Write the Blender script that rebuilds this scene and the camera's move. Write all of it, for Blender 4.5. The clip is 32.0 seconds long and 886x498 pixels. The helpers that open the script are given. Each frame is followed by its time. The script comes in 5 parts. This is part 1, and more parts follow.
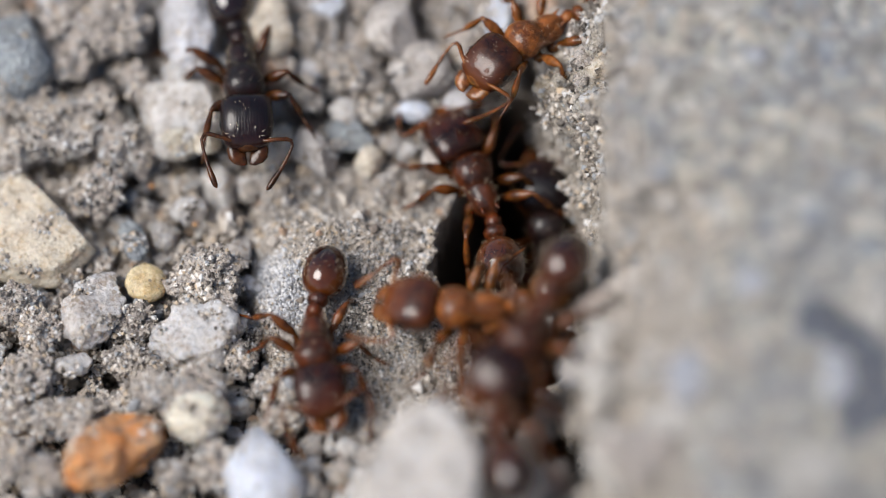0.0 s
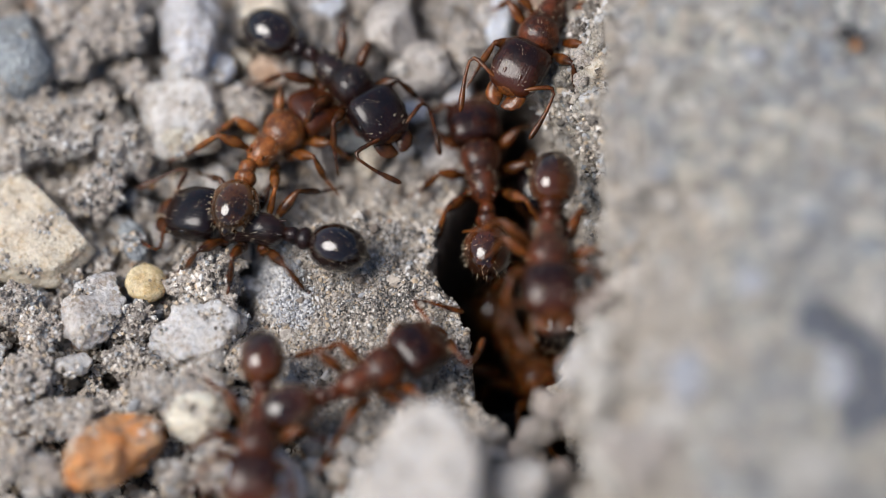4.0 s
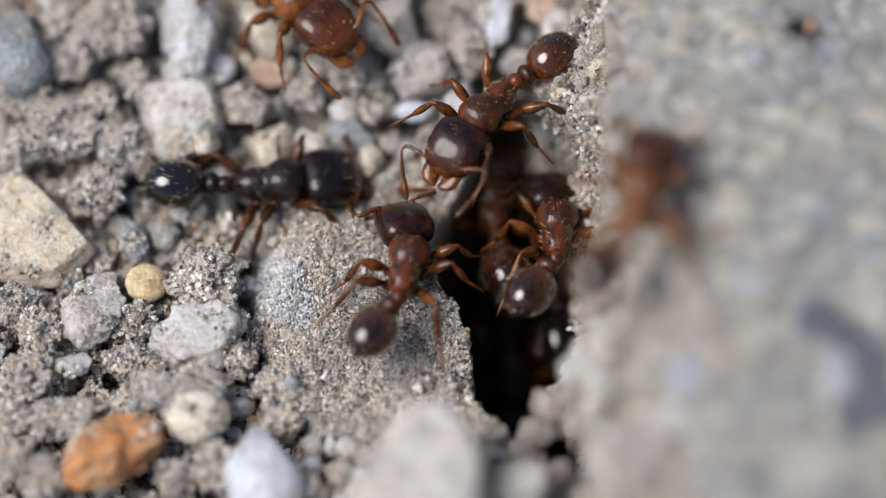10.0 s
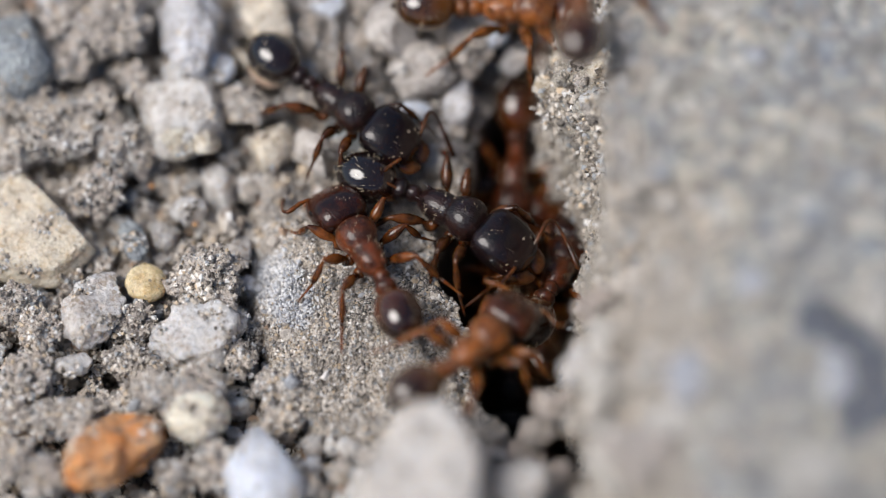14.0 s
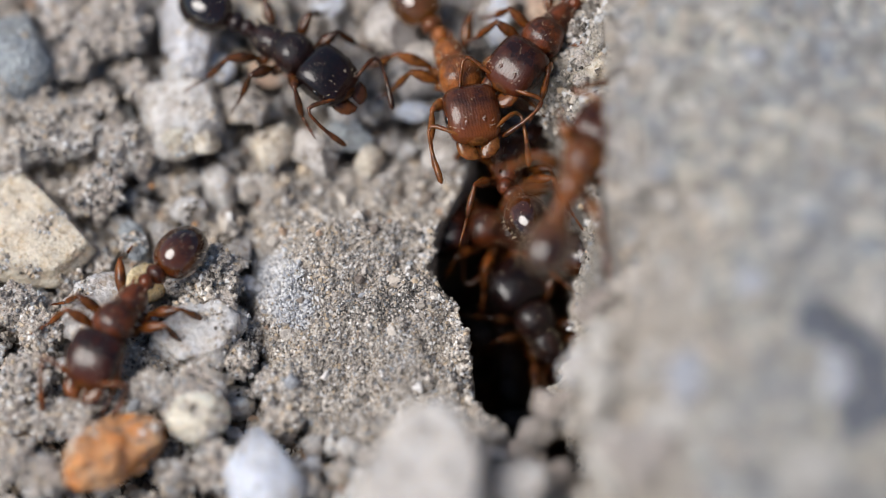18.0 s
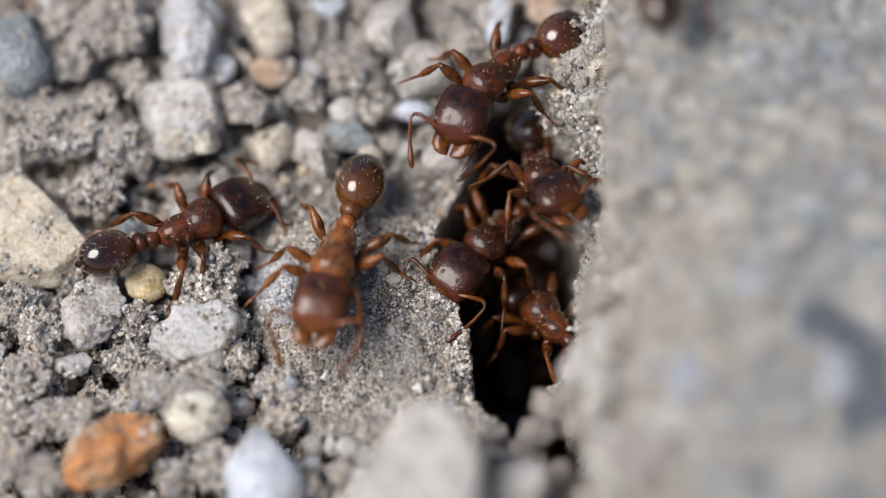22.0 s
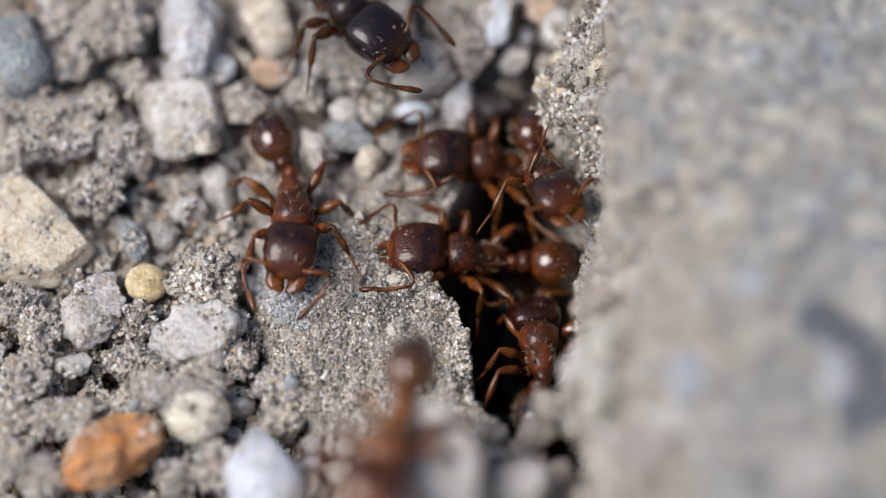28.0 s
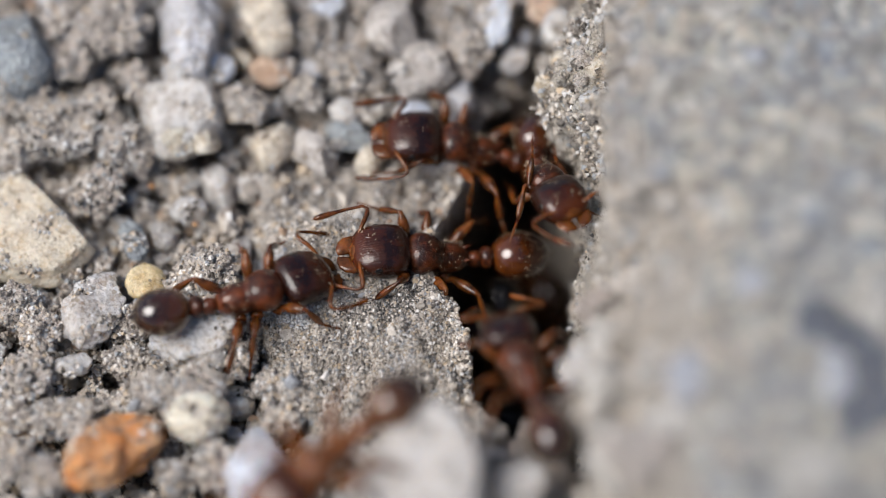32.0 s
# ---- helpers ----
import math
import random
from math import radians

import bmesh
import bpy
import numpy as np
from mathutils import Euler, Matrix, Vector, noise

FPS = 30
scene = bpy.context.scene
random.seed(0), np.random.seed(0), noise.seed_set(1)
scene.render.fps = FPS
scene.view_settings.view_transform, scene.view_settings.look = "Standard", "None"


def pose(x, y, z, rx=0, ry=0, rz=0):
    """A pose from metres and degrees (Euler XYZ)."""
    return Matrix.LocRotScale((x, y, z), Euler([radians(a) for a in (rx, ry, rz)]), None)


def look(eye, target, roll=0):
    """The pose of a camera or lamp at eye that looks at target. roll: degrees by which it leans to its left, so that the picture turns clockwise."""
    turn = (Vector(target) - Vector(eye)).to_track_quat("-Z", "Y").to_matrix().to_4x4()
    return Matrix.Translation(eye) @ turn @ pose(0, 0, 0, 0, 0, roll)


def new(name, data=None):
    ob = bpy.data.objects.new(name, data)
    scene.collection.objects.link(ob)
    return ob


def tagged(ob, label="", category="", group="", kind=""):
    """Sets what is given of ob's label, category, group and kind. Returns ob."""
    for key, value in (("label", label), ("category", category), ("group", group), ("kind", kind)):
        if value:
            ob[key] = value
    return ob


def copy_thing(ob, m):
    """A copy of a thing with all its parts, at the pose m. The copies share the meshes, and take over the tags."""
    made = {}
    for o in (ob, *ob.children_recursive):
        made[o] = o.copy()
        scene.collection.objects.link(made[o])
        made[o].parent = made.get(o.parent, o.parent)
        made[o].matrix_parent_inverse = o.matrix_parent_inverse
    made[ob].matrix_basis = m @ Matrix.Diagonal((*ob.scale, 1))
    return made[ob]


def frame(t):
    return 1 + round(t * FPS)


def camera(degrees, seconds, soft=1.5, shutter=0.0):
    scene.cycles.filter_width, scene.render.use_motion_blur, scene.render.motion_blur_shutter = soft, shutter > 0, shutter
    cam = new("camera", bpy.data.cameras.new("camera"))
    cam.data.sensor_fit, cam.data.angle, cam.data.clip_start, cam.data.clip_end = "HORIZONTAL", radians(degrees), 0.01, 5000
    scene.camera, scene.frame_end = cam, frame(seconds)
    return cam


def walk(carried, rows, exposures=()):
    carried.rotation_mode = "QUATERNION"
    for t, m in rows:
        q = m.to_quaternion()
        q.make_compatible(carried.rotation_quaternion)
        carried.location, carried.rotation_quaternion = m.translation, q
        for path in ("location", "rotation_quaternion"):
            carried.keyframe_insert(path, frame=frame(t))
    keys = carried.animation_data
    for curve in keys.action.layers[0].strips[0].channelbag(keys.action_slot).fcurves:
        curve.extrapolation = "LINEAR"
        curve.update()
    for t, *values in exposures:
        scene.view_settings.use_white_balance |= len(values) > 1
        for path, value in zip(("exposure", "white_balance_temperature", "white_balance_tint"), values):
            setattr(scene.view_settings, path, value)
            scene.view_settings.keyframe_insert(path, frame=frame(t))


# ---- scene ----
cam = camera(7.3, 32.0, soft=0.8, shutter=0.5)
MM = 0.001
TILT = radians(28)
REACH = 0.11
EYE = Vector((0.0, -REACH * math.sin(TILT), REACH * math.cos(TILT)))
STAND = look(EYE, (0, 0, 0))
walk(cam, [(0.0, STAND), (32.0, STAND)])
cam.data.dof.use_dof = True
cam.data.dof.focus_distance = 0.1092
cam.data.dof.aperture_fstop = 29

# ---- light: bright open shade from a high, wide patch of sky ----
world = bpy.data.worlds.new("world")
scene.world = world
world.use_nodes = True
sky = world.node_tree.nodes.new("ShaderNodeTexSky")
sky.sky_type = "NISHITA"
sky.sun_disc = False
sky.sun_elevation, sky.sun_rotation = radians(57), radians(-90)
world.node_tree.links.new(sky.outputs[0], world.node_tree.nodes["Background"].inputs[0])
world.node_tree.nodes["Background"].inputs[1].default_value = 0.093
sun = new("sun", bpy.data.lights.new("sun", "SUN"))
sun.data.energy, sun.data.angle, sun.data.color = 3.9, radians(38), (1.0, 0.95, 0.91)
sun.matrix_basis = look((-0.56, -0.16, 0.82), (0, 0, 0))
scene.view_settings.exposure = 0.19


# ---- materials ----
class Mix:
    """A small builder for one node material; places are in millimetres."""

    def __init__(self, name, rough=0.8, metal=0.0, still=True):
        self.mat = bpy.data.materials.new(name)
        self.mat.use_nodes = True
        self.t = self.mat.node_tree
        self.b = self.t.nodes["Principled BSDF"]
        self.b.inputs["Roughness"].default_value = rough
        self.b.inputs["Metallic"].default_value = metal
        self.place = self.node("ShaderNodeMapping")
        self.place.inputs["Scale"].default_value = (1000, 1000, 1000)
        where = self.node("ShaderNodeNewGeometry").outputs["Position"] if still else self.node("ShaderNodeTexCoord").outputs["Object"]
        self.join(where, self.place.inputs[0])

    def node(self, kind):
        return self.t.nodes.new(kind)

    def join(self, a, b):
        self.t.links.new(a, b)

    def noise(self, per_mm, detail=4.0, rough=0.6):
        n = self.node("ShaderNodeTexNoise")
        n.inputs["Scale"].default_value, n.inputs["Detail"].default_value, n.inputs["Roughness"].default_value = per_mm, detail, rough
        self.join(self.place.outputs[0], n.inputs["Vector"])
        return n.outputs["Fac"]

    def cells(self, per_mm, out="Color"):
        n = self.node("ShaderNodeTexVoronoi")
        n.inputs["Scale"].default_value = per_mm
        self.join(self.place.outputs[0], n.inputs["Vector"])
        return n.outputs[out]

    def grey(self, colour):
        n = self.node("ShaderNodeSeparateColor")
        self.join(colour, n.inputs[0])
        return n.outputs[0]

    def ramp(self, fac, *stops):
        n = self.node("ShaderNodeValToRGB")
        e = n.color_ramp.elements
        while len(e) < len(stops):
            e.new(0.5)
        for k, (p, c) in zip(e, stops):
            k.position, k.color = p, (*c, 1)
        self.join(fac, n.inputs[0])
        return n.outputs[0]

    def blend(self, fac, a, b, how="MIX"):
        n = self.node("ShaderNodeMix")
        n.data_type, n.blend_type = "RGBA", how
        for v, k in ((fac, 0), (a, 6), (b, 7)):
            if isinstance(v, (int, float)):
                n.inputs[k].default_value = v
            elif isinstance(v, tuple):
                n.inputs[k].default_value = (*v, 1)
            else:
                self.join(v, n.inputs[k])
        return n.outputs[2]

    def colour(self, c):
        if isinstance(c, tuple):
            self.b.inputs["Base Color"].default_value = (*c, 1)
        else:
            self.join(c, self.b.inputs["Base Color"])
        return self

    def bump(self, height, mm, strength=1.0, over=None):
        n = self.node("ShaderNodeBump")
        n.inputs["Strength"].default_value, n.inputs["Distance"].default_value = strength, mm * MM
        self.join(height, n.inputs["Height"])
        if over:
            self.join(over, n.inputs["Normal"])
        self.join(n.outputs[0], self.b.inputs["Normal"])
        return n.outputs[0]

    def island(self):
        return self.node("ShaderNodeNewGeometry").outputs["Random Per Island"]

    def own(self):
        return self.node("ShaderNodeObjectInfo").outputs["Random"]


def earth(name, dark, mid, light, grain=14.0, relief=0.03, coarse=1.2, glint=0.25):
    """Dry crusted soil: grains of many colours, pits, and glints where a grain is quartz."""
    m = Mix(name, 0.9)
    big = m.ramp(m.noise(coarse, 4, 0.65), (0.3, mid), (0.68, light))
    pale = tuple(min(0.88, c * 1.45) for c in light)
    grit = m.ramp(m.grey(m.cells(grain)), (0.0, dark), (0.2, mid), (0.55, light), (0.82, pale), (0.93, (light[0] * 0.75, light[1] * 0.8, light[2] * 0.92)))
    finer = m.ramp(m.grey(m.cells(grain * 2.3)), (0.0, dark), (0.3, mid), (0.7, light), (1.0, pale))
    c = m.blend(0.68, big, m.blend(0.45, grit, finer))
    pits = m.ramp(m.noise(6, 6, 0.75), (0.30, (1, 1, 1)), (0.42, (0, 0, 0)))
    c = m.blend(pits, c, m.blend(1.0, c, (0.64, 0.60, 0.57), "MULTIPLY"))
    m.colour(m.blend(m.ramp(m.own(), (0.0, (0.0, 0.0, 0.0)), (1.0, (0.5, 0.5, 0.5))), c, m.blend(1.0, c, (0.86, 0.78, 0.74), "MULTIPLY")))
    m.join(m.grey(m.ramp(m.grey(m.cells(grain)), (0.0, (0.9,) * 3), (1 - glint - 0.02, (0.85,) * 3), (1 - glint, (0.22,) * 3), (1.0, (0.35,) * 3))), m.b.inputs["Roughness"])
    n = m.bump(m.cells(grain, "Distance"), relief * 1.6, 0.9)
    m.bump(m.noise(grain * 0.45, 8, 0.75), relief * 4.0, 0.9, n)
    return m.mat


def rock(name, a, b, stain, rough=0.5, through_light=0.0, spots=0.25):
    m = Mix(name, rough)
    base = m.blend(m.ramp(m.noise(1.6, 5, 0.65), (0.35, (0, 0, 0)), (0.65, (1, 1, 1))), a, b)
    base = m.blend(m.ramp(m.noise(4.5, 6, 0.7), (0.50, (0, 0, 0)), (0.68, (1, 1, 1))), base, stain)
    cloud = m.ramp(m.noise(2.6, 7, 0.72), (0.34, (0.62, 0.62, 0.64)), (0.48, (0.95, 0.94, 0.93)), (0.62, (1.18, 1.18, 1.18)))
    base = m.blend(0.85, base, cloud, "MULTIPLY")
    fine = m.ramp(m.noise(26, 4, 0.75), (0.36, (0.7, 0.68, 0.66)), (0.5, (1, 1, 1)), (0.7, (1.2, 1.2, 1.2)))
    base = m.blend(0.7 if not through_light else 0.45, base, fine, "MULTIPLY")
    dirt = m.ramp(m.grey(m.cells(16)), (0.0, (1, 1, 1)), (spots, (0, 0, 0)))
    dusty = m.blend(1.0, dirt, m.ramp(m.noise(3, 4), (0.40, (0, 0, 0)), (0.58, (0.9, 0.9, 0.9))), "MULTIPLY")
    m.colour(m.blend(dusty, base, (0.27, 0.22, 0.165)))
    m.join(m.grey(m.ramp(m.grey(m.cells(13)), (0.0, (rough + 0.3,) * 3), (0.6, (rough,) * 3), (0.68, (0.14,) * 3), (1.0, (0.25,) * 3))), m.b.inputs["Roughness"])
    if through_light:
        m.b.inputs["Subsurface Weight"].default_value = through_light
        m.b.inputs["Subsurface Radius"].default_value = (0.0006, 0.0005, 0.0004)
        m.b.inputs["Subsurface Scale"].default_value = 1.0
    n = m.bump(m.noise(7, 9, 0.75), 0.08 - 0.04 * through_light, 0.8)
    m.bump(m.cells(13, "Distance"), 0.04 - 0.02 * through_light, 0.7, n)
    return m.mat


def shell(name, back, front, rough, coat=0.4, ribs=0.0, run=None, glow=0.1):
    """Ant cuticle: dark where thick, redder where thin, glossy, finely grooved; run: x (mm) from dark to red."""
    m = Mix(name, rough, still=False)
    mottle = m.ramp(m.noise(4.5, 5, 0.7), (0.40, (0, 0, 0)), (0.62, (1, 1, 1)))
    if run:
        part_x = m.node("ShaderNodeSeparateXYZ")
        m.join(m.place.outputs[0], part_x.inputs[0])
        grade = m.node("ShaderNodeMapRange")
        grade.inputs["From Min"].default_value, grade.inputs["From Max"].default_value = run
        m.join(part_x.outputs[0], grade.inputs["Value"])
        mottle = m.blend(0.35, grade.outputs[0], mottle)
    c = m.blend(mottle, back, front)
    own = m.ramp(m.own(), (0.0, (0.7, 0.7, 0.7)), (1.0, (1.15, 1.15, 1.15)))
    m.colour(m.blend(1.0, c, own, "MULTIPLY"))
    m.b.inputs["Specular IOR Level"].default_value = 0.2
    m.b.inputs["Coat Weight"].default_value = coat
    m.b.inputs["Coat Roughness"].default_value = rough * 0.45
    m.b.inputs["Coat IOR"].default_value = 1.55
    m.b.inputs["Subsurface Weight"].default_value = glow
    m.b.inputs["Subsurface Radius"].default_value = (0.00016, 0.00006, 0.00002)
    m.b.inputs["Subsurface Scale"].default_value = 1.0
    if ribs:
        w = m.node("ShaderNodeTexWave")
        w.bands_direction = "Y"
        w.inputs["Scale"].default_value, w.inputs["Distortion"].default_value = 7.5, 4.0 + 4.0 * ribs
        w.inputs["Detail"].default_value = 3.0
        m.join(m.place.outputs[0], w.inputs["Vector"])
        n = m.bump(w.outputs["Fac"], 0.006, 0.35)
        n = m.bump(m.noise(9, 3, 0.65), 0.045 * ribs, 0.7, n)
        m.bump(m.noise(26, 4, 0.7), 0.004 + 0.008 * ribs, 0.8, n)
    else:
        n = m.bump(m.noise(3, 3), 0.04, 0.5)
        m.bump(m.noise(24, 4), 0.005, 0.5, n)
    return m.mat


SOIL = earth("pale_soil", (0.12, 0.106, 0.092), (0.50, 0.447, 0.385), (0.68, 0.615, 0.54))
# brown bed soil; shade of the gaps and crack is put into it
BED = earth("shaded_brown_soil", (0.02, 0.015, 0.012), (0.095, 0.072, 0.056), (0.17, 0.133, 0.104), 15.0, 0.05, 2.0)
CLOD = earth("crumbly_soil", (0.11, 0.09, 0.075), (0.62, 0.53, 0.45), (0.86, 0.77, 0.68), 16.0, 0.05, 2.5)
DARKCLOD = earth("dark_soil", (0.10, 0.09, 0.08), (0.42, 0.375, 0.33), (0.62, 0.565, 0.51), 16.0, 0.05, 2.5)
QUARTZ = rock("milky_quartz", (0.61, 0.59, 0.57), (0.51, 0.49, 0.47), (0.42, 0.37, 0.325), 0.26, 0.6, 0.3)
WHITE = rock("white_quartz", (0.68, 0.72, 0.80), (0.62, 0.66, 0.74), (0.55, 0.545, 0.545), 0.3, 0.5, 0.08)
SAND = rock("sandstone", (0.63, 0.55, 0.43), (0.66, 0.59, 0.48), (0.53, 0.41, 0.27), 0.32, 0.6, 0.3)
YELLOW = rock("yellow_quartz", (0.70, 0.53, 0.29), (0.76, 0.63, 0.42), (0.60, 0.41, 0.19), 0.2, 0.6, 0.1)
ORANGE = rock("rusty_stone", (0.60, 0.215, 0.045), (0.60, 0.34, 0.17), (0.22, 0.14, 0.115), 0.35, 0.35, 0.5)
GREY = rock("grey_stone", (0.50, 0.46, 0.425), (0.58, 0.545, 0.51), (0.33, 0.285, 0.25), 0.55, 0.1)
SLATE = rock("dark_slate", (0.095, 0.107, 0.13), (0.13, 0.143, 0.17), (0.08, 0.087, 0.10), 0.6)
MILKY = rock("creamy_quartz", (0.74, 0.69, 0.59), (0.66, 0.59, 0.46), (0.52, 0.45, 0.35), 0.12, 0.7, 0.15)
BLUE = rock("slate_stone", (0.27, 0.30, 0.33), (0.40, 0.43, 0.43), (0.17, 0.185, 0.20), 0.5)
LILAC = rock("lilac_grey_stone", (0.55, 0.55, 0.575), (0.63, 0.625, 0.64), (0.43, 0.395, 0.37), 0.4, 0.3, 0.3)
PALE = rock("pale_aggregate", (0.47, 0.49, 0.54), (0.43, 0.445, 0.48), (0.38, 0.37, 0.36), 0.7)
CREAM = rock("cream_aggregate", (0.47, 0.45, 0.41), (0.43, 0.41, 0.38), (0.38, 0.36, 0.32), 0.7)
IVORY = rock("ivory_aggregate", (0.55, 0.525, 0.48), (0.50, 0.475, 0.44), (0.44, 0.415, 0.37), 0.7)
PEACH = rock("peach_stone", (0.56, 0.36, 0.24), (0.58, 0.44, 0.34), (0.40, 0.28, 0.21), 0.5, 0.2)
CRUST = earth("crumbling_mortar", (0.15, 0.13, 0.105), (0.58, 0.525, 0.435), (0.80, 0.75, 0.645), 14.0, 0.07, 2.0)
GLASSY = rock("grey_quartz", (0.60, 0.585, 0.575), (0.51, 0.495, 0.48), (0.44, 0.38, 0.32), 0.22, 0.6, 0.4)
DUSTY = rock("dusty_quartz", (0.535, 0.50, 0.47), (0.61, 0.59, 0.575), (0.38, 0.31, 0.255), 0.35, 0.5, 0.4)
CHALK = rock("pale_whitish_stone", (0.57, 0.545, 0.515), (0.64, 0.61, 0.575), (0.44, 0.38, 0.32), 0.4, 0.4, 0.35)
TAN = rock("tan_stone", (0.58, 0.505, 0.40), (0.66, 0.60, 0.51), (0.42, 0.33, 0.22), 0.4, 0.4)


def loose(name, *colours):
    """Loose grains: each its own colour and gloss."""
    m = Mix(name, 0.75)
    k = len(colours)
    one = m.island()
    c = m.ramp(one, *[(i / k, c) for i, c in enumerate(colours)])
    c.node.color_ramp.interpolation = "CONSTANT"
    patch = m.ramp(m.noise(1.1, 5, 0.65), (0.34, (0.76, 0.77, 0.79)), (0.5, (1.02, 1.01, 0.99)), (0.64, (1.28, 1.26, 1.22)))
    c = m.blend(0.8, c, patch, "MULTIPLY")
    m.colour(m.blend(m.noise(14, 5, 0.7), m.blend(1.0, c, (1.2, 1.2, 1.2), "MULTIPLY"), m.blend(1.0, c, (0.55, 0.52, 0.5), "MULTIPLY")))
    shine = m.node("ShaderNodeMath")
    shine.operation = "PINGPONG"
    shine.inputs[1].default_value = 0.09
    m.join(one, shine.inputs[0])
    wide = m.node("ShaderNodeMath")
    wide.operation = "MULTIPLY_ADD"
    wide.inputs[1].default_value, wide.inputs[2].default_value = 7.0, 0.22
    m.join(shine.outputs[0], wide.inputs[0])
    m.join(wide.outputs[0], m.b.inputs["Roughness"])
    m.bump(m.noise(20, 6, 0.75), 0.04, 0.8)
    return m.mat


GRAVEL = loose("mixed_gravel", (0.34, 0.29, 0.24), (0.58, 0.52, 0.455), (0.70, 0.65, 0.585), (0.50, 0.455, 0.40), (0.84, 0.83, 0.82), (0.40, 0.425, 0.465), (0.60, 0.50, 0.38), (0.62, 0.575, 0.52), (0.26, 0.215, 0.18), (0.72, 0.69, 0.65), (0.5, 0.36, 0.26), (0.66, 0.61, 0.55))
GRAINS = loose("sand_grains", (0.55, 0.505, 0.45), (0.10, 0.09, 0.082), (0.74, 0.685, 0.62), (0.34, 0.312, 0.28), (0.90, 0.89, 0.88), (0.21, 0.195, 0.18), (0.54, 0.44, 0.32), (0.48, 0.44, 0.385), (0.32, 0.34, 0.36), (0.45, 0.41, 0.365), (0.68, 0.655, 0.62))
CRUMBS = loose("baked_grains", (0.56, 0.50, 0.43), (0.0854, 0.0732, 0.0634), (0.74, 0.68, 0.60), (0.366, 0.329, 0.287), (0.85, 0.85, 0.85), (0.207, 0.189, 0.171), (0.659, 0.537, 0.39), (0.586, 0.537, 0.47), (0.39, 0.415, 0.439), (0.549, 0.5, 0.445), (0.83, 0.799, 0.756))


BLACKGRIT = loose("dark_grit", (0.06, 0.058, 0.056), (0.16, 0.15, 0.14), (0.035, 0.034, 0.034), (0.34, 0.32, 0.29), (0.10, 0.11, 0.12), (0.5, 0.47, 0.43), (0.05, 0.047, 0.044))


BLUEGRIT = loose("blue_white_grit", (0.62, 0.65, 0.69), (0.78, 0.79, 0.81), (0.44, 0.46, 0.50), (0.86, 0.87, 0.88), (0.30, 0.31, 0.33), (0.70, 0.72, 0.75), (0.54, 0.53, 0.51))
BLACKSTONE = rock("dark_mortar", (0.13, 0.115, 0.10), (0.22, 0.20, 0.175), (0.07, 0.06, 0.052), 0.4)


# ---- plan: millimetres, seen along the lens's fixed line ----
def spot(u, v, z=0.0):
    """The place at the height z (mm) that lies on the sight line u, v of the plan."""
    half = math.tan(cam.data.angle / 2)
    way = STAND.to_3x3() @ Vector(((2 * u / 1568 - 1) * half, (882 - 2 * v) / 1568 * half, -1))
    return EYE + way * ((z * MM - EYE.z) / way.z)


def ease(a, b, x):
    s = min(1.0, max(0.0, (x - a) / (b - a)))
    return s * s * (3 - 2 * s)


def along(x, *pairs):
    """Piecewise line through pairs of numbers."""
    xs, ys = pairs[0::2], pairs[1::2]
    return float(np.interp(x, xs, ys))


SLAB_TOP = 4.2


def crack(y):
    """Left and right side of the crack, x in mm, at y in mm."""
    left = along(y, -6.0, 0.75, -4.6, 0.85, -3.4, 0.95, -2.7, 0.48, -2.0, 0.44, -1.6, 0.42, -1.2, 0.24, -0.95, 0.02, -0.5, -0.18, 0.1, -0.10, 0.6, 0.10, 1.2, 0.42, 2.2, 0.66, 3.1, 0.85)
    right = along(y, -6.0, 1.95, -4.6, 1.95, -3.4, 1.75, -2.7, 1.7, -2.0, 1.70, -1.3, 2.0, -0.8, 2.35, 0.5, 2.35, 1.2, 2.2, 2.2, 2.0, 2.8, 1.9, 3.1, 1.7)
    return left, right


def lie(x, y):
    """The lie of the ground without the crack, mm."""
    z = 0.35 * ease(-2.9, -2.4, x) * (1 - ease(0.1, 0.7, y)) * ease(-3.2, -1.0, y)
    z += 0.75 * ease(0.3, 4.4, y)
    z += 1.5 * ease(-2.3, -5.0, y) * ease(-2.9, -0.8, x)
    return z


def gravelly(x, y):
    """1 where clods and gravel lie in a loose layer, 0 on the firm pad by the crack."""
    p = Vector((x, y, 3))
    x, y = x + 0.45 * noise.fractal(p * 0.9, 1.0, 2.0, 3), y + 0.7 * noise.fractal(p * 0.8 + Vector((9, 9, 9)), 1.0, 2.0, 3)
    firm = ease(-3.2, -2.7, x) * (1 - ease(1.0, 2.2, y)) * ease(-3.6, -2.9, y + 0.25 * (x + 1.5))
    return 1 - firm


def ground_height(x, y):
    z = lie(x, y)
    loose_bed = gravelly(x, y)
    z -= 0.22 * loose_bed
    if abs(x) < 30 and abs(y) < 30:
        p = Vector((x, y, 0))
        z -= loose_bed * (0.38 + 0.85 * noise.fractal(p * 1.15 + Vector((2, 8, 5)), 1.0, 2.0, 2))
        z += 0.22 * noise.fractal(p * 0.9, 1.0, 2.0, 3) + 0.10 * noise.fractal(p * 4 + Vector((7, 3, 1)), 0.9, 2.0, 4)
        left, right = crack(y)
        if -6.5 < y < 3.3:
            w = 0.12 * noise.noise(Vector((y * 3, 4, 2)))
            d = min(x - left - w, right + 0.5 - x)
            ends = max(ease(-3.5, -2.9, y), 0.35 * ease(-6.2, -5.6, y)) * (1 - ease(2.72, 2.9, y))
            z -= 14.0 * ease(-0.06, 0.5, d) * ends
    return z


STONES = []


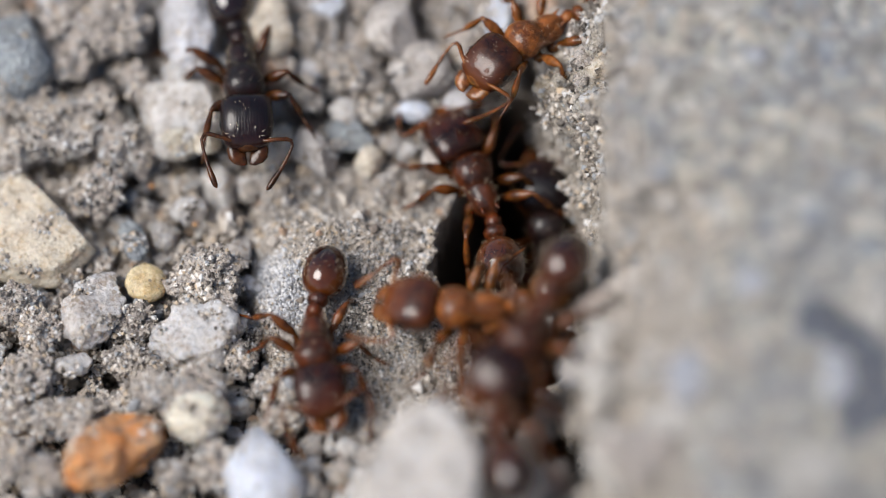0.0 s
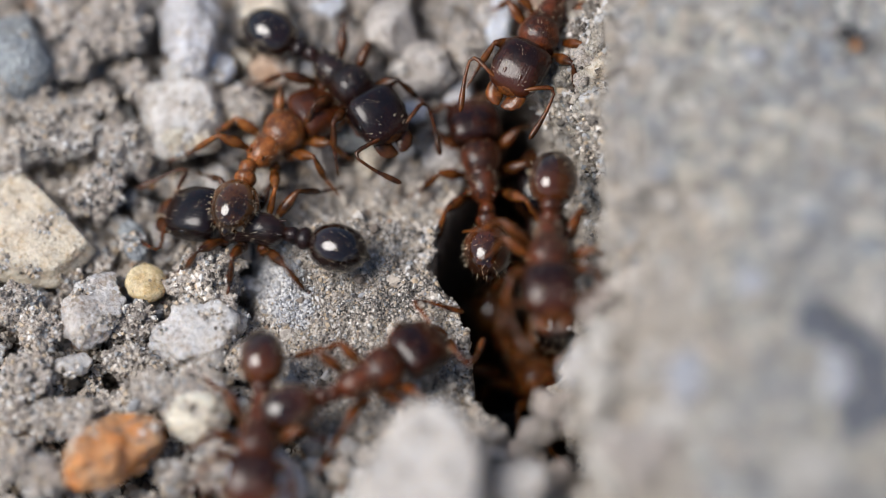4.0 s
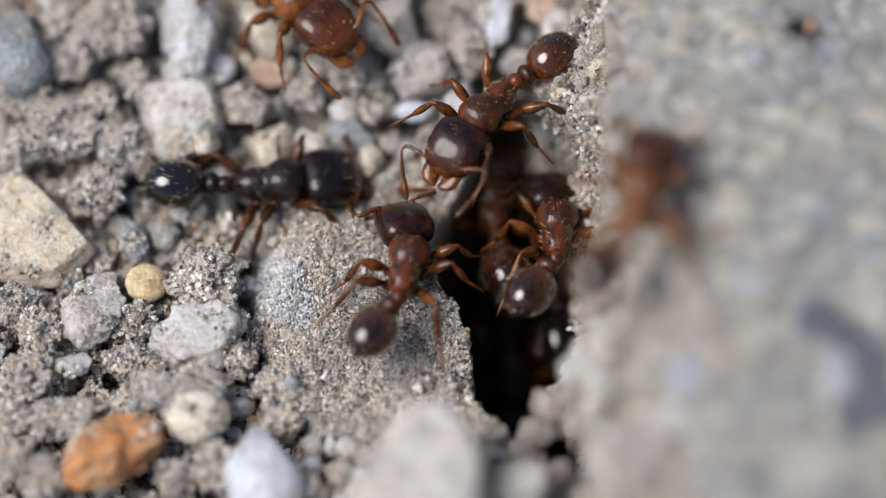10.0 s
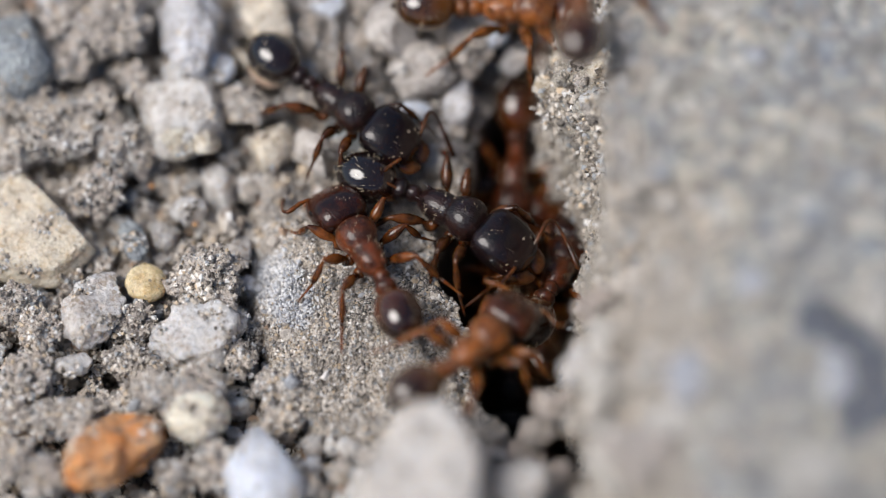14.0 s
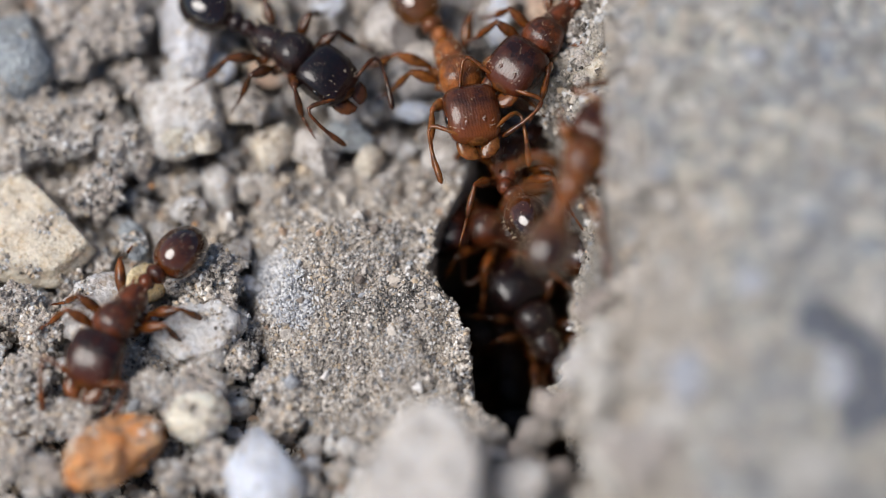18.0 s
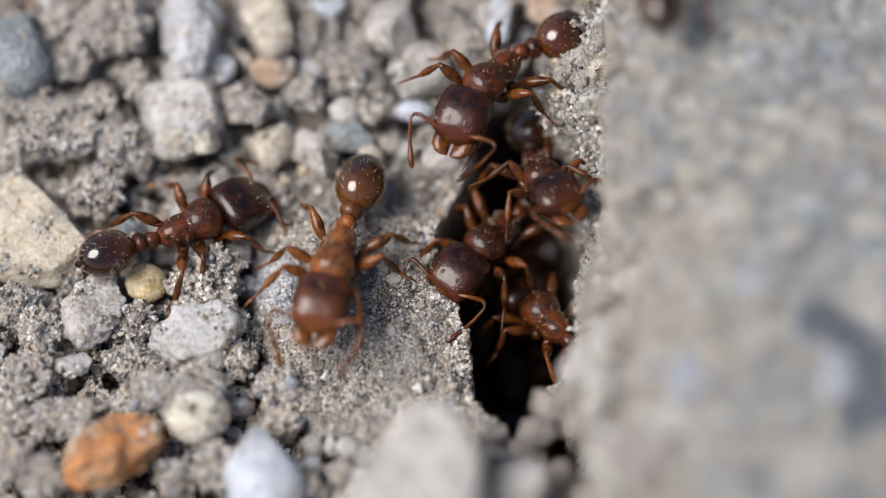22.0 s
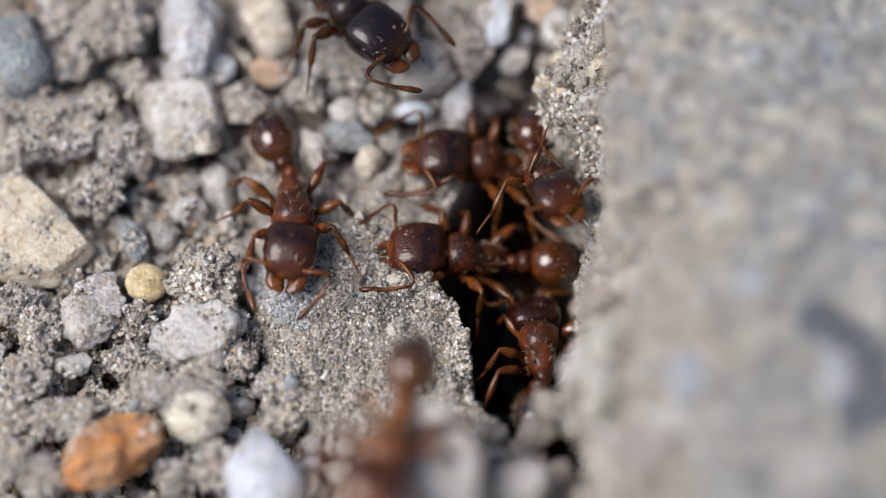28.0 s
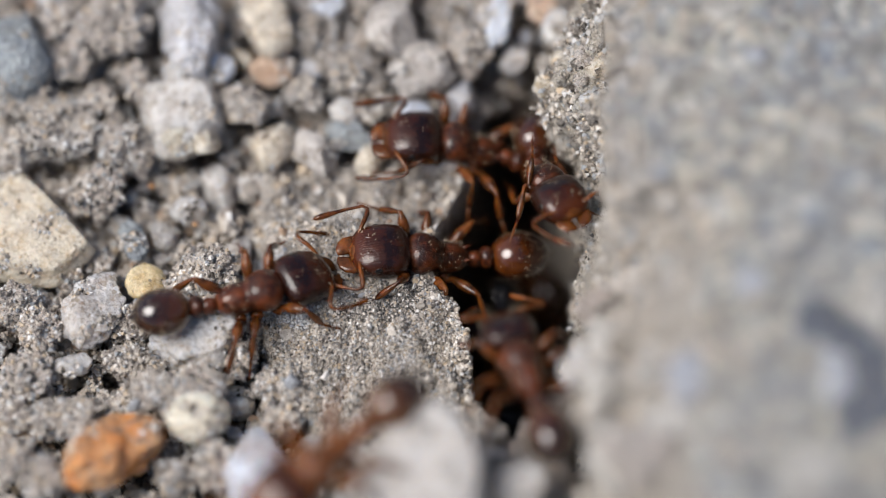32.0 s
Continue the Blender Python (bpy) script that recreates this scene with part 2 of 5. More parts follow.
def floor_at(x, y):
    """What an ant walks on at x, y (mm): ground, stones, rim or slab."""
    edge = slab_edge(y)
    z = lie(x, y)
    for sx, sy, sz, a, b, c, turn in STONES:
        dx, dy = x - sx, y - sy
        dx, dy = dx * math.cos(turn) + dy * math.sin(turn), dy * math.cos(turn) - dx * math.sin(turn)
        q = (dx / (a + 0.3)) ** 2 + (dy / (b + 0.3)) ** 2
        if q < 1:
            z = max(z, lie(x, y) + (sz + c - lie(x, y)) * math.sqrt(1 - q) * 0.75)
    return z + (SLAB_TOP - z) * ease(edge - 0.9, edge + 0.15, x)


def slab_edge(y):
    """x (mm) of the slab's upper edge."""
    return along(y, -60, 2.75, -6, 2.5, -5.2, 2.3, -4.2, 2.15, -3.4, 2.25, -2.6, 2.45, -1.8, 2.65, -0.6, 2.62, 0.8, 2.62, 4.0, 2.8, 60, 2.9)


def sheet(name, xs, ys, height, mat):
    verts = [(x * MM, y * MM, height(x, y) * MM) for y in ys for x in xs]
    n = len(xs)
    faces = [(j * n + i, j * n + i + 1, (j + 1) * n + i + 1, (j + 1) * n + i) for j in range(len(ys) - 1) for i in range(n - 1)]
    me = bpy.data.meshes.new(name)
    me.from_pydata(verts, [], faces)
    me.shade_smooth()
    me.materials.append(mat)
    return new(name, me)


def spread(a, b, step, far, grow=1.6):
    inner = list(np.arange(a, b + step / 2, step))
    out, s = [], step * 4
    while s < far:
        out.append(s)
        s *= grow
    return [a - s for s in reversed(out)] + inner + [b + s for s in out]


soil = sheet("ground", spread(-8.2, 4.2, 0.05, 4000), spread(-6.2, 6.4, 0.05, 4000), ground_height, SOIL)
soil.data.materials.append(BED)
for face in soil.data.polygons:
    # between the clods: brown soil, darkened in colour for the gaps' shade
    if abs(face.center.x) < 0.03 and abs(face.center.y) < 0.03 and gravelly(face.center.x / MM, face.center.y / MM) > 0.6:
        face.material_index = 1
    # crack walls: the hole's shade is put into the colour
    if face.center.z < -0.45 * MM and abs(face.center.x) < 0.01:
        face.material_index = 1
tagged(soil, "pale dry sandy soil with a dark crack beside a slab", "ground", kind="structure")

slab_mat = Mix("weathered_concrete", 0.85)
paste = slab_mat.blend(slab_mat.ramp(slab_mat.noise(0.8, 5, 0.65), (0.35, (0, 0, 0)), (0.65, (1, 1, 1))), (0.375, 0.362, 0.325), (0.465, 0.45, 0.405))
speck = slab_mat.ramp(slab_mat.grey(slab_mat.cells(5.5)), (0.0, (0.17, 0.17, 0.175)), (0.16, (0.46, 0.40, 0.35)), (0.36, (0.36, 0.385, 0.42)), (0.55, (0.50, 0.475, 0.41)), (0.72, (0.30, 0.31, 0.325)), (0.86, (0.70, 0.67, 0.61)))
speck.node.color_ramp.interpolation = "CONSTANT"
paste = slab_mat.blend(0.6, paste, speck)
blotch = slab_mat.ramp(slab_mat.noise(2.2, 3, 0.55), (0.36, (0.72, 0.72, 0.74)), (0.5, (1, 1, 1)), (0.62, (1.38, 1.35, 1.28)))
paste = slab_mat.blend(0.4, paste, blotch, "MULTIPLY")
wide = slab_mat.ramp(slab_mat.noise(0.45, 3, 0.6), (0.36, (0.76, 0.82, 0.93)), (0.47, (1.0, 1.0, 0.98)), (0.56, (1.08, 1.06, 1.0)), (0.68, (1.12, 1.02, 0.94)))
paste = slab_mat.blend(0.8, paste, wide, "MULTIPLY")
finer = slab_mat.ramp(slab_mat.grey(slab_mat.cells(13)), (0.0, (0.45, 0.44, 0.43)), (0.25, (1, 1, 1)), (0.8, (1, 1, 1)), (0.95, (1.5, 1.45, 1.38)))
paste = slab_mat.blend(0.75, paste, finer, "MULTIPLY")
slab_mat.colour(slab_mat.blend(slab_mat.ramp(slab_mat.noise(2.5, 6, 0.7), (0.40, (0.55, 0.55, 0.55)), (0.56, (0, 0, 0))), paste, (0.22, 0.205, 0.185)))
slab_n = slab_mat.bump(slab_mat.noise(6, 8, 0.75), 0.12, 0.9)
slab_mat.bump(slab_mat.cells(20, "Distance"), 0.03, 0.6, slab_n)
SLAB = slab_mat.mat


def ledge(y):
    """Lower and upper height (mm) of the crusted ledge below the slab's edge."""
    return along(y, 0.4, -0.5, 1.3, 0.9, 2.4, 1.4, 4.0, 2.0), along(y, -2.0, 3.8, 0.4, 2.0, 4.0, 2.7)


def wall_x(y, z):
    """x (mm) of the slab's broken left face at the height z."""
    edge = slab_edge(y)
    foot = edge - along(y, -6, 0.15, -3.9, 0.15, -3.0, 0.3, -2.2, 0.4, -1.2, 0.45, 0.3, 0.35, 1.2, 0.6, 1.8, 0.95, 2.5, 0.95, 2.9, 0.7, 3.3, 0.36, 4.0, 0.28)
    x = foot + (edge - foot) * ease(*ledge(y), z) + 0.45 * math.exp(-((y + 3.75 + 0.5 * z) / 0.32) ** 2)
    if abs(y) < 8:
        p = Vector((x, y, z))
        low = ease(0.2, -1.2, y)
        x += (0.26 * noise.fractal(p * 1.3, 1.0, 2.0, 3) + (0.17 + 0.22 * ease(0.4, 1.2, y)) * noise.fractal(p * 4, 0.8, 2.0, 4)) * (1 - 0.6 * ease(1.5, 3.5, z))
        x += 0.42 * low * noise.noise(p * 1.9 + Vector((5, 5, 5))) * (1 - 0.7 * ease(3.0, 4.1, z))
    return x


def slab_top(y, d):
    """Height (mm) of the slab's top at the distance d (mm) from its edge, which is broken away near the lower end of the crack."""
    sunk = 1.8 * ease(-0.7, -1.9, y) * (1 - 0.6 * ease(-6.0, -9.0, y))
    z = SLAB_TOP - sunk * math.exp(-(max(0.0, d) / 0.75) ** 1.5)
    if abs(y) < 12:
        p = Vector((d, y, 9))
        z += 0.06 * noise.fractal(p * 1.5, 1.0, 2.0, 3)
        if sunk > 0 and 0 <= d < 3:
            z += (0.42 * noise.fractal(p * 1.6 + Vector((3, 1, 4)), 1.0, 2.0, 3) + 0.12 * noise.noise(p * 6)) * min(1.0, sunk) * math.exp(-d / 0.8) * min(1.0, d / 0.12)
    return z


def build_slab():
    """Paving slab: a ragged, leaning left face, a rough top, and its hidden sides."""
    ys = spread(-6.5, 6.5, 0.07, 200)
    rows = []
    for y in ys:
        row = []
        for s in np.linspace(0, 1, 110):
            z = -16 + (s ** 0.6) * (16 + slab_top(y, 0.0))
            row.append((wall_x(y, z), y, z))
        top = row[-1][0]
        for d in spread(0.06, 5.0, 0.07, 330, 1.8)[0:]:
            if d <= 0:
                continue
            x = top + d
            z = slab_top(y, d) - 0.15 * math.exp(-d / 0.15) * (d > 0.03) + 0.03 * d * math.exp(-d / 6)
            row.append((x, y, z))
        row += [(row[-1][0] + 0.5, y, SLAB_TOP - 1), (row[-1][0] + 0.5, y, -16)]
        rows.append(row)
    n = len(rows[0])
    verts = [(a * MM, b * MM, c * MM) for r in rows for a, b, c in r]
    faces = [(j * n + i, (j + 1) * n + i, (j + 1) * n + (i + 1) % n, j * n + (i + 1) % n) for j in range(len(rows) - 1) for i in range(n)]
    faces += [tuple(range(n)), tuple(reversed(range((len(rows) - 1) * n, len(rows) * n)))]
    me = bpy.data.meshes.new("paving_slab")
    me.from_pydata(verts, [], faces)
    bm = bmesh.new()
    bm.from_mesh(me)
    bmesh.ops.recalc_face_normals(bm, faces=bm.faces)
    bm.to_mesh(me)
    bm.free()
    me.shade_smooth()
    me.materials.append(SLAB)
    me.materials.append(CRUST)
    for face in me.polygons:
        m = face.center / MM
        if m.x < slab_edge(m.y) + 0.25 + 1.3 * ease(0.2, -2.5, m.y) + 0.7 * noise.fractal(m * 1.7, 1.0, 2.0, 3):
            face.material_index = 1
    return tagged(new("paving_slab", me), "weathered grey concrete paving slab with a crumbling edge", "slab", kind="structure")


build_slab()


# ---- stones and clods ----
BALLS = {}


def ball(level):
    if level == 0:
        return np.array([(1, 0, 0), (-1, 0, 0), (0, 1, 0), (0, -1, 0), (0, 0, 1), (0, 0, -1.0)]), [(0, 2, 4), (2, 1, 4), (1, 3, 4), (3, 0, 4), (2, 0, 5), (1, 2, 5), (3, 1, 5), (0, 3, 5)]
    if level not in BALLS:
        bm = bmesh.new()
        bmesh.ops.create_icosphere(bm, subdivisions=level, radius=1.0)
        BALLS[level] = (np.array([v.co[:] for v in bm.verts]), [tuple(v.index for v in f.verts) for f in bm.faces])
        bm.free()
    return BALLS[level]


def soft(d, k=0.04):
    """How far to cut back, easing over the edge of the cut."""
    return 0.5 * (d + np.sqrt(d * d + k * k)) * (d > -0.3)


def lump(seed, cuts, rough, crumb, level, deep=0.0, flat=0.0, sides=()):
    """A unit stone: cut by planes, then roughened; crumb makes it knobbly."""
    rng = random.Random(seed)
    pts, faces = ball(level)
    pts = pts.copy()
    for _ in range(cuts):
        n = np.array([rng.gauss(0, 1) for _ in range(3)])
        n /= np.linalg.norm(n)
        over = soft(pts @ n - rng.uniform(0.55 - deep, 0.85 - deep))
        pts -= over[:, None] * n
    for angle, d in sides:
        n = np.array([math.cos(radians(angle)), math.sin(radians(angle)), 0.18])
        over = soft(pts @ (n / 1.016) - d)
        pts -= over[:, None] * n
    if flat:
        n = np.array([-0.1, -0.25, 0.96])
        over = soft(pts @ n - flat)
        pts -= over[:, None] * n * 0.94
    off = Vector((rng.uniform(-50, 50), rng.uniform(-50, 50), rng.uniform(-50, 50)))
    out = []
    for p in pts:
        q = Vector(p)
        k = 1 + rough * noise.fractal(q * 1.6 + off, 1.0, 2.0, 3)
        if crumb:
            near, fine = noise.voronoi(q * 2.4 + off)[0][0], noise.voronoi(q * 6.0 + off)[0][0]
            k += crumb * 0.7 * noise.fractal(q * 1.8 + off, 0.9, 2.0, 3) + crumb * 1.5 * (0.2 - near * near) + crumb * 0.9 * (0.2 - fine * fine) + crumb * 0.12 * noise.noise(q * 15 + off)
        else:
            k += rough * 0.30 * noise.noise(q * 6 + off) + rough * 0.22 * noise.noise(q * 15 + off) + 0.012 * noise.noise(q * 34 + off)
        out.append(q * k)
    return [tuple(q) for q in out], faces


def stone(name, mat, u, v, a, b, turn=0, lift=0.25, c=None, label="", seed=0, cuts=9, rough=0.10, crumb=0.0, level=5, group="", tip=0, base=None, flat=0.0, sides=()):
    """One stone; u, v: its middle on the plan, a, b: half its length and breadth in plan units, turn: degrees."""
    unit = 1 / 112.0
    c = (c or min(a, b) * 0.85) * unit
    p = spot(u, v, 0)
    z = lie(p.x / MM, p.y / MM) if base is None else base
    for _ in range(5):
        p = spot(u, v, z + c * lift)
        if base is None:
            z = lie(p.x / MM, p.y / MM)
    if base is None:
        STONES.append((p.x / MM, p.y / MM, z + c * lift, a * unit, b * unit, c, radians(turn)))
    pts, faces = lump(seed or int(u * 7 + v), cuts, rough, crumb, level, 0.0, flat, sides)
    me = bpy.data.meshes.new(name)
    me.from_pydata(pts, [], faces)
    me.transform(Matrix.Diagonal((a * unit * MM, b * unit * MM / 0.94, c * MM, 1)))
    me.shade_smooth()
    me.materials.append(mat)
    ob = new(name, me)
    ob.matrix_basis = Matrix.Translation((p.x, p.y, (z + c * lift) * MM)) @ pose(0, 0, 0, tip, 0, turn)
    return tagged(ob, label, "clod" if "clod" in name else "pebble", group)


def pebble(mat, u, v, a, b, turn, label, **k):
    return stone("pebble", mat, u, v, a, b, turn, label=label, **k)


def clod(u, v, a, b, turn=0, label="crumbly porous clod of pale grey-brown soil", mat=None, **k):
    k.setdefault("crumb", 0.34)
    return stone("soil_clod", mat or CLOD, u, v, a, b, turn, label=label, cuts=4, level=5 if a > 40 else 4, **k)



pebble(SAND, 58, 408, 122, 118, 0, "large pale tan angular stone speckled with grit", cuts=0, rough=0.05, lift=0.35, seed=5, flat=0.5, c=48, sides=((44, 0.545), (36, 0.57), (-52, 0.80), (-98, 0.70), (150, 0.8)))
pebble(ORANGE, 194, 793, 102, 78, 40, "rusty orange rounded stone lying on the soil", cuts=7, rough=0.20, crumb=0.10, lift=0.7, seed=8, sides=((98, 0.66), (-85, 0.8), (140, 0.74)))
pebble(WHITE, 468, 850, 70, 92, 12, "smooth bluish-white quartz pebble", cuts=0, rough=0.06, lift=0.9, sides=((38, 0.76), (130, 0.86)))
pebble(CHALK, 742, 838, 134, 142, 0, "big pale whitish angular quartz block by the crack", cuts=1, rough=0.09, lift=0.75, c=105, seed=31, flat=0.6, sides=((150, 0.62), (140, 0.64), (95, 0.80), (40, 0.80), (-5, 0.84)))
pebble(YELLOW, 259, 502, 37, 34, 10, "small translucent honey-yellow pebble", cuts=3, rough=0.07, lift=0.7)
clod(365, 502, 66, 60, 0, "dark grey gritty clod standing on the soil", lift=0.5, mat=CLOD, crumb=0.42)
pebble(DUSTY, 165, 552, 52, 70, -28, "pale crusted quartz stone leaning on clods", cuts=4, rough=0.13, lift=0.6, crumb=0.10)
pebble(QUARTZ, 130, 645, 34, 24, 10, "small milky quartz chip", lift=0.8, cuts=7)
pebble(GLASSY, 348, 594, 86, 84, 0, "grey translucent quartz stone with gritty crust", cuts=2, rough=0.12, crumb=0.08, lift=0.4, c=60, seed=4, flat=0.55, sides=((139, 0.7), (90, 0.66), (-30, 0.72), (-90, 0.66), (229, 0.76)))
pebble(MILKY, 350, 735, 58, 52, 10, "rounded creamy-white quartz pebble crusted with soil", cuts=2, rough=0.08, lift=0.9)
clod(288, 690, 58, 42, 0, lift=1.5)
clod(352, 682, 50, 36, 10, lift=1.7)
pebble(SAND, 312, 250, 36, 34, 0, "bright cream-white quartz chip", cuts=6, lift=1.5)
pebble(TAN, 362, 246, 30, 34, 0, "rusty-rimmed cream chip leaning on a pale stone", cuts=5, lift=1.4)
pebble(CHALK, 318, 205, 84, 84, 0, "blocky pale whitish stone with dusty faces", cuts=1, rough=0.08, lift=0.4, c=56, seed=16, flat=0.55, sides=((97, 0.70), (12, 0.86), (-50, 0.74), (205, 0.68)))
pebble(TAN, 475, 258, 42, 50, -30, "smooth oval pale tan pebble", cuts=3, rough=0.05, lift=0.5)
pebble(GREY, 556, 272, 44, 48, 20, "rounded grey-brown dusty pebble", cuts=7, rough=0.08, lift=0.5)
pebble(BLUE, 22, 95, 72, 86, 20, "slate-blue and grey-green stone", cuts=6, rough=0.06, lift=0.4)
pebble(LILAC, 332, 58, 66, 92, 14, "tall pale grey rock, lumpy and dusty", cuts=9, rough=0.14, lift=0.4)
pebble(WHITE, 384, 120, 34, 30, 0, "small bluish-white quartz chip", lift=0.8)
pebble(QUARTZ, 320, 126, 34, 30, 30, "small lilac-white quartz chip", lift=0.9, cuts=7)
pebble(TAN, 474, 42, 56, 66, 20, "creamy tan pebble with a bright facet", cuts=6, rough=0.06, lift=0.5)
pebble(PEACH, 481, 120, 40, 34, 0, "small dull peach-orange pebble", cuts=5, lift=0.5)
pebble(WHITE, 578, 12, 34, 32, 0, "small bluish-white quartz chip", lift=0.6, cuts=7)
pebble(GREY, 697, 48, 54, 52, 0, "smooth rounded grey pebble", cuts=3, rough=0.04, lift=0.6)
pebble(GREY, 742, 125, 70, 50, 16, "rough grey-brown rock among gravel", cuts=9, rough=0.16, lift=0.4)
pebble(WHITE, 880, 30, 36, 58, -10, "bright bluish-white sharp quartz chip", cuts=8, lift=0.5)
pebble(PEACH, 960, 14, 32, 40, 10, "small dull peach-orange pebble", cuts=5, lift=0.7)
pebble(QUARTZ, 992, 52, 36, 38, 0, "pinkish white rounded quartz pebble", cuts=3, rough=0.04, lift=0.9)
pebble(TAN, 655, 288, 28, 34, 0, "small pale tan pebble", cuts=6)
pebble(CHALK, 610, 200, 34, 28, 30, "small pale quartz pebble", cuts=6, lift=0.4)
pebble(WHITE, 730, 198, 36, 20, 0, "tiny bright white quartz grain", cuts=6, lift=0.5)
pebble(BLUE, 622, 240, 50, 32, -10, "dark slate-blue chip half sunk in soil", cuts=6, lift=0.1)
pebble(GREY, 785, 282, 42, 32, 25, "greenish grey oval pebble", cuts=4)
pebble(ORANGE, 268, 329, 7, 6, 0, "tiny rust-red grain among clods", lift=1.0, level=3)
pebble(ORANGE, 346, 397, 7, 6, 0, "tiny rust-red grain among clods", lift=1.4, level=3)
pebble(BLUE, 236, 428, 24, 40, 20, "small blue-grey slate chip", cuts=4, lift=0.4)
pebble(QUARTZ, 335, 374, 34, 28, 10, "small pale grey quartz pebble", cuts=7, lift=0.4)
for u, v, a, b, turn in ((105, 232, 85, 52, 12), (222, 268, 50, 62, -10), (175, 335, 58, 46, 20), (40, 262, 52, 40, 0), (205, 40, 66, 58, 20), (120, 40, 50, 44, 0)):
    clod(u, v, a, b, turn, lift=0.45)
for u, v, a, b, turn in ((128, 108, 44, 38, 0), (250, 150, 34, 40, 10), (60, 178, 46, 34, 0), (180, 175, 30, 28, 0), (430, 190, 46, 40, 0), (830, 90, 44, 44, 0)):
    clod(u, v, a, b, turn, lift=0.3)
for u, v, a, b, turn in ((30, 545, 44, 40, 0), (75, 590, 42, 40, 0), (48, 668, 50, 42, 10), (110, 735, 62, 44, 0), (28, 735, 36, 36, 0), (480, 684, 32, 28, 0), (498, 745, 36, 40, 0), (425, 635, 28, 36, 0), (22, 815, 44, 40, 0), (75, 850, 40, 40, 0), (372, 825, 44, 52, 0), (180, 845, 30, 30, 0)):
    clod(u, v, a, b, turn, lift=0.5)
for u, v, a, b, turn in ((560, 62, 46, 40, 0), (632, 130, 46, 40, 0), (590, 108, 36, 30, 0), (660, 190, 44, 30, 0), (545, 170, 40, 34, 0), (240, 578, 44, 42, 0), (222, 640, 50, 36, 0), (310, 842, 36, 42, 0), (270, 660, 30, 24, 0)):
    clod(u, v, a, b, turn, "dark crumb of gritty soil", DARKCLOD, lift=0.2)


def scatter(name, mat, count, seed, sizes, where, flat, level, label, sink=0.3):
    """Uncountable small bits, joined in one mesh, resting on the ground."""
    rng = random.Random(seed)
    kinds = [np.array(lump(seed * 50 + k, 9 if level else 0, 0.22 if level else 0.6, 0.0, level, 0.12)[0]) for k in range(12)]
    faces = np.array(ball(level)[1])
    vs, fs, n = [], [], 0
    while count:
        x, y = rng.uniform(-7.6, 2.8), rng.uniform(-5.0, 5.0)
        if rng.random() > where(x, y):
            continue
        count -= 1
        r = sizes[0] * (sizes[1] / sizes[0]) ** (rng.random() ** 1.6)
        m = np.array(Euler([rng.uniform(0, 6.3) for _ in range(3)]).to_matrix()) * r
        p = kinds[rng.randrange(12)] * np.array([1, rng.uniform(0.6, 1), flat]) @ m.T
        z = ground_height(x, y)
        vs.append((p + np.array([x, y, z + r * sink])) * MM)
        fs.append(faces + n)
        n += len(p)
    me = bpy.data.meshes.new(name)
    me.from_pydata(np.concatenate(vs).tolist(), [], np.concatenate(fs).tolist())
    me.materials.append(mat)
    return tagged(new(name, me), label, "gravel", kind="stuff")


def in_crack(x, y):
    left, right = crack(y)
    return -3.3 < y < 2.8 and left - 0.05 < x < right + 0.4


# clods of the loose layer, round the larger stones
def bed_of_clods():
    rng = random.Random(12)
    taken = [(o.matrix_basis.translation.x / MM, o.matrix_basis.translation.y / MM, 0.42 * (o.dimensions.x + o.dimensions.y) / 2 / MM) for o in scene.objects if o.name.startswith(("pebble", "soil_clod"))]
    shapes = []
    for k in range(14):
        pts, faces = lump(900 + k, 6, 0.2, (0.0 if k in (6, 9, 13) else (0.42, 0.42, 0.3, 0.0)[k % 4]), 4, 0.1)
        me = bpy.data.meshes.new("crumb")
        me.from_pydata([(x * MM, y * MM, z * MM) for x, y, z in pts], [], faces)
        me.shade_smooth()
        me.materials.append((CLOD, CLOD, CLOD, GREY, CLOD, DARKCLOD, QUARTZ, TAN, CLOD, LILAC, QUARTZ, DUSTY, CLOD, QUARTZ)[k])
        shapes.append(me)
    made = tries = 0
    while made < 290 and tries < 30000:
        tries += 1
        x, y = rng.uniform(-7.6, 2.4), rng.uniform(-4.9, 5.0)
        r = rng.uniform(0.2, 0.46) if tries < 7000 else rng.uniform(0.12, 0.26)
        if gravelly(x, y) < 0.5 or in_crack(x - 0.1, y) or in_crack(x + 0.35, y) or in_crack(x, y - 0.3) or x > slab_edge(y) - 0.8 or any(math.hypot(x - a, y - b) < (c + r) * 0.78 for a, b, c in taken):
            continue
        taken.append((x, y, r))
        made += 1
        me = shapes[rng.randrange(14)]
        stone_like = me.materials[0] not in (CLOD, DARKCLOD)
        ob = new("pebble" if stone_like else "soil_clod", me)
        ob.scale = (r, r * rng.uniform(0.75, 1.0), r * 0.85)
        ob.matrix_basis = Matrix.Translation((x * MM, y * MM, (lie(x, y) - 0.30 + r * 0.35) * MM)) @ pose(0, 0, 0, rng.uniform(-25, 25), rng.uniform(-25, 25), rng.uniform(0, 360)) @ Matrix.Diagonal((*ob.scale, 1))
        tagged(ob, "small dusty stone among the clods" if stone_like else "crumbly clod of dry grey-brown soil", "pebble" if stone_like else "clod", "stones of the loose layer" if stone_like else "clods of the loose layer")


bed_of_clods()

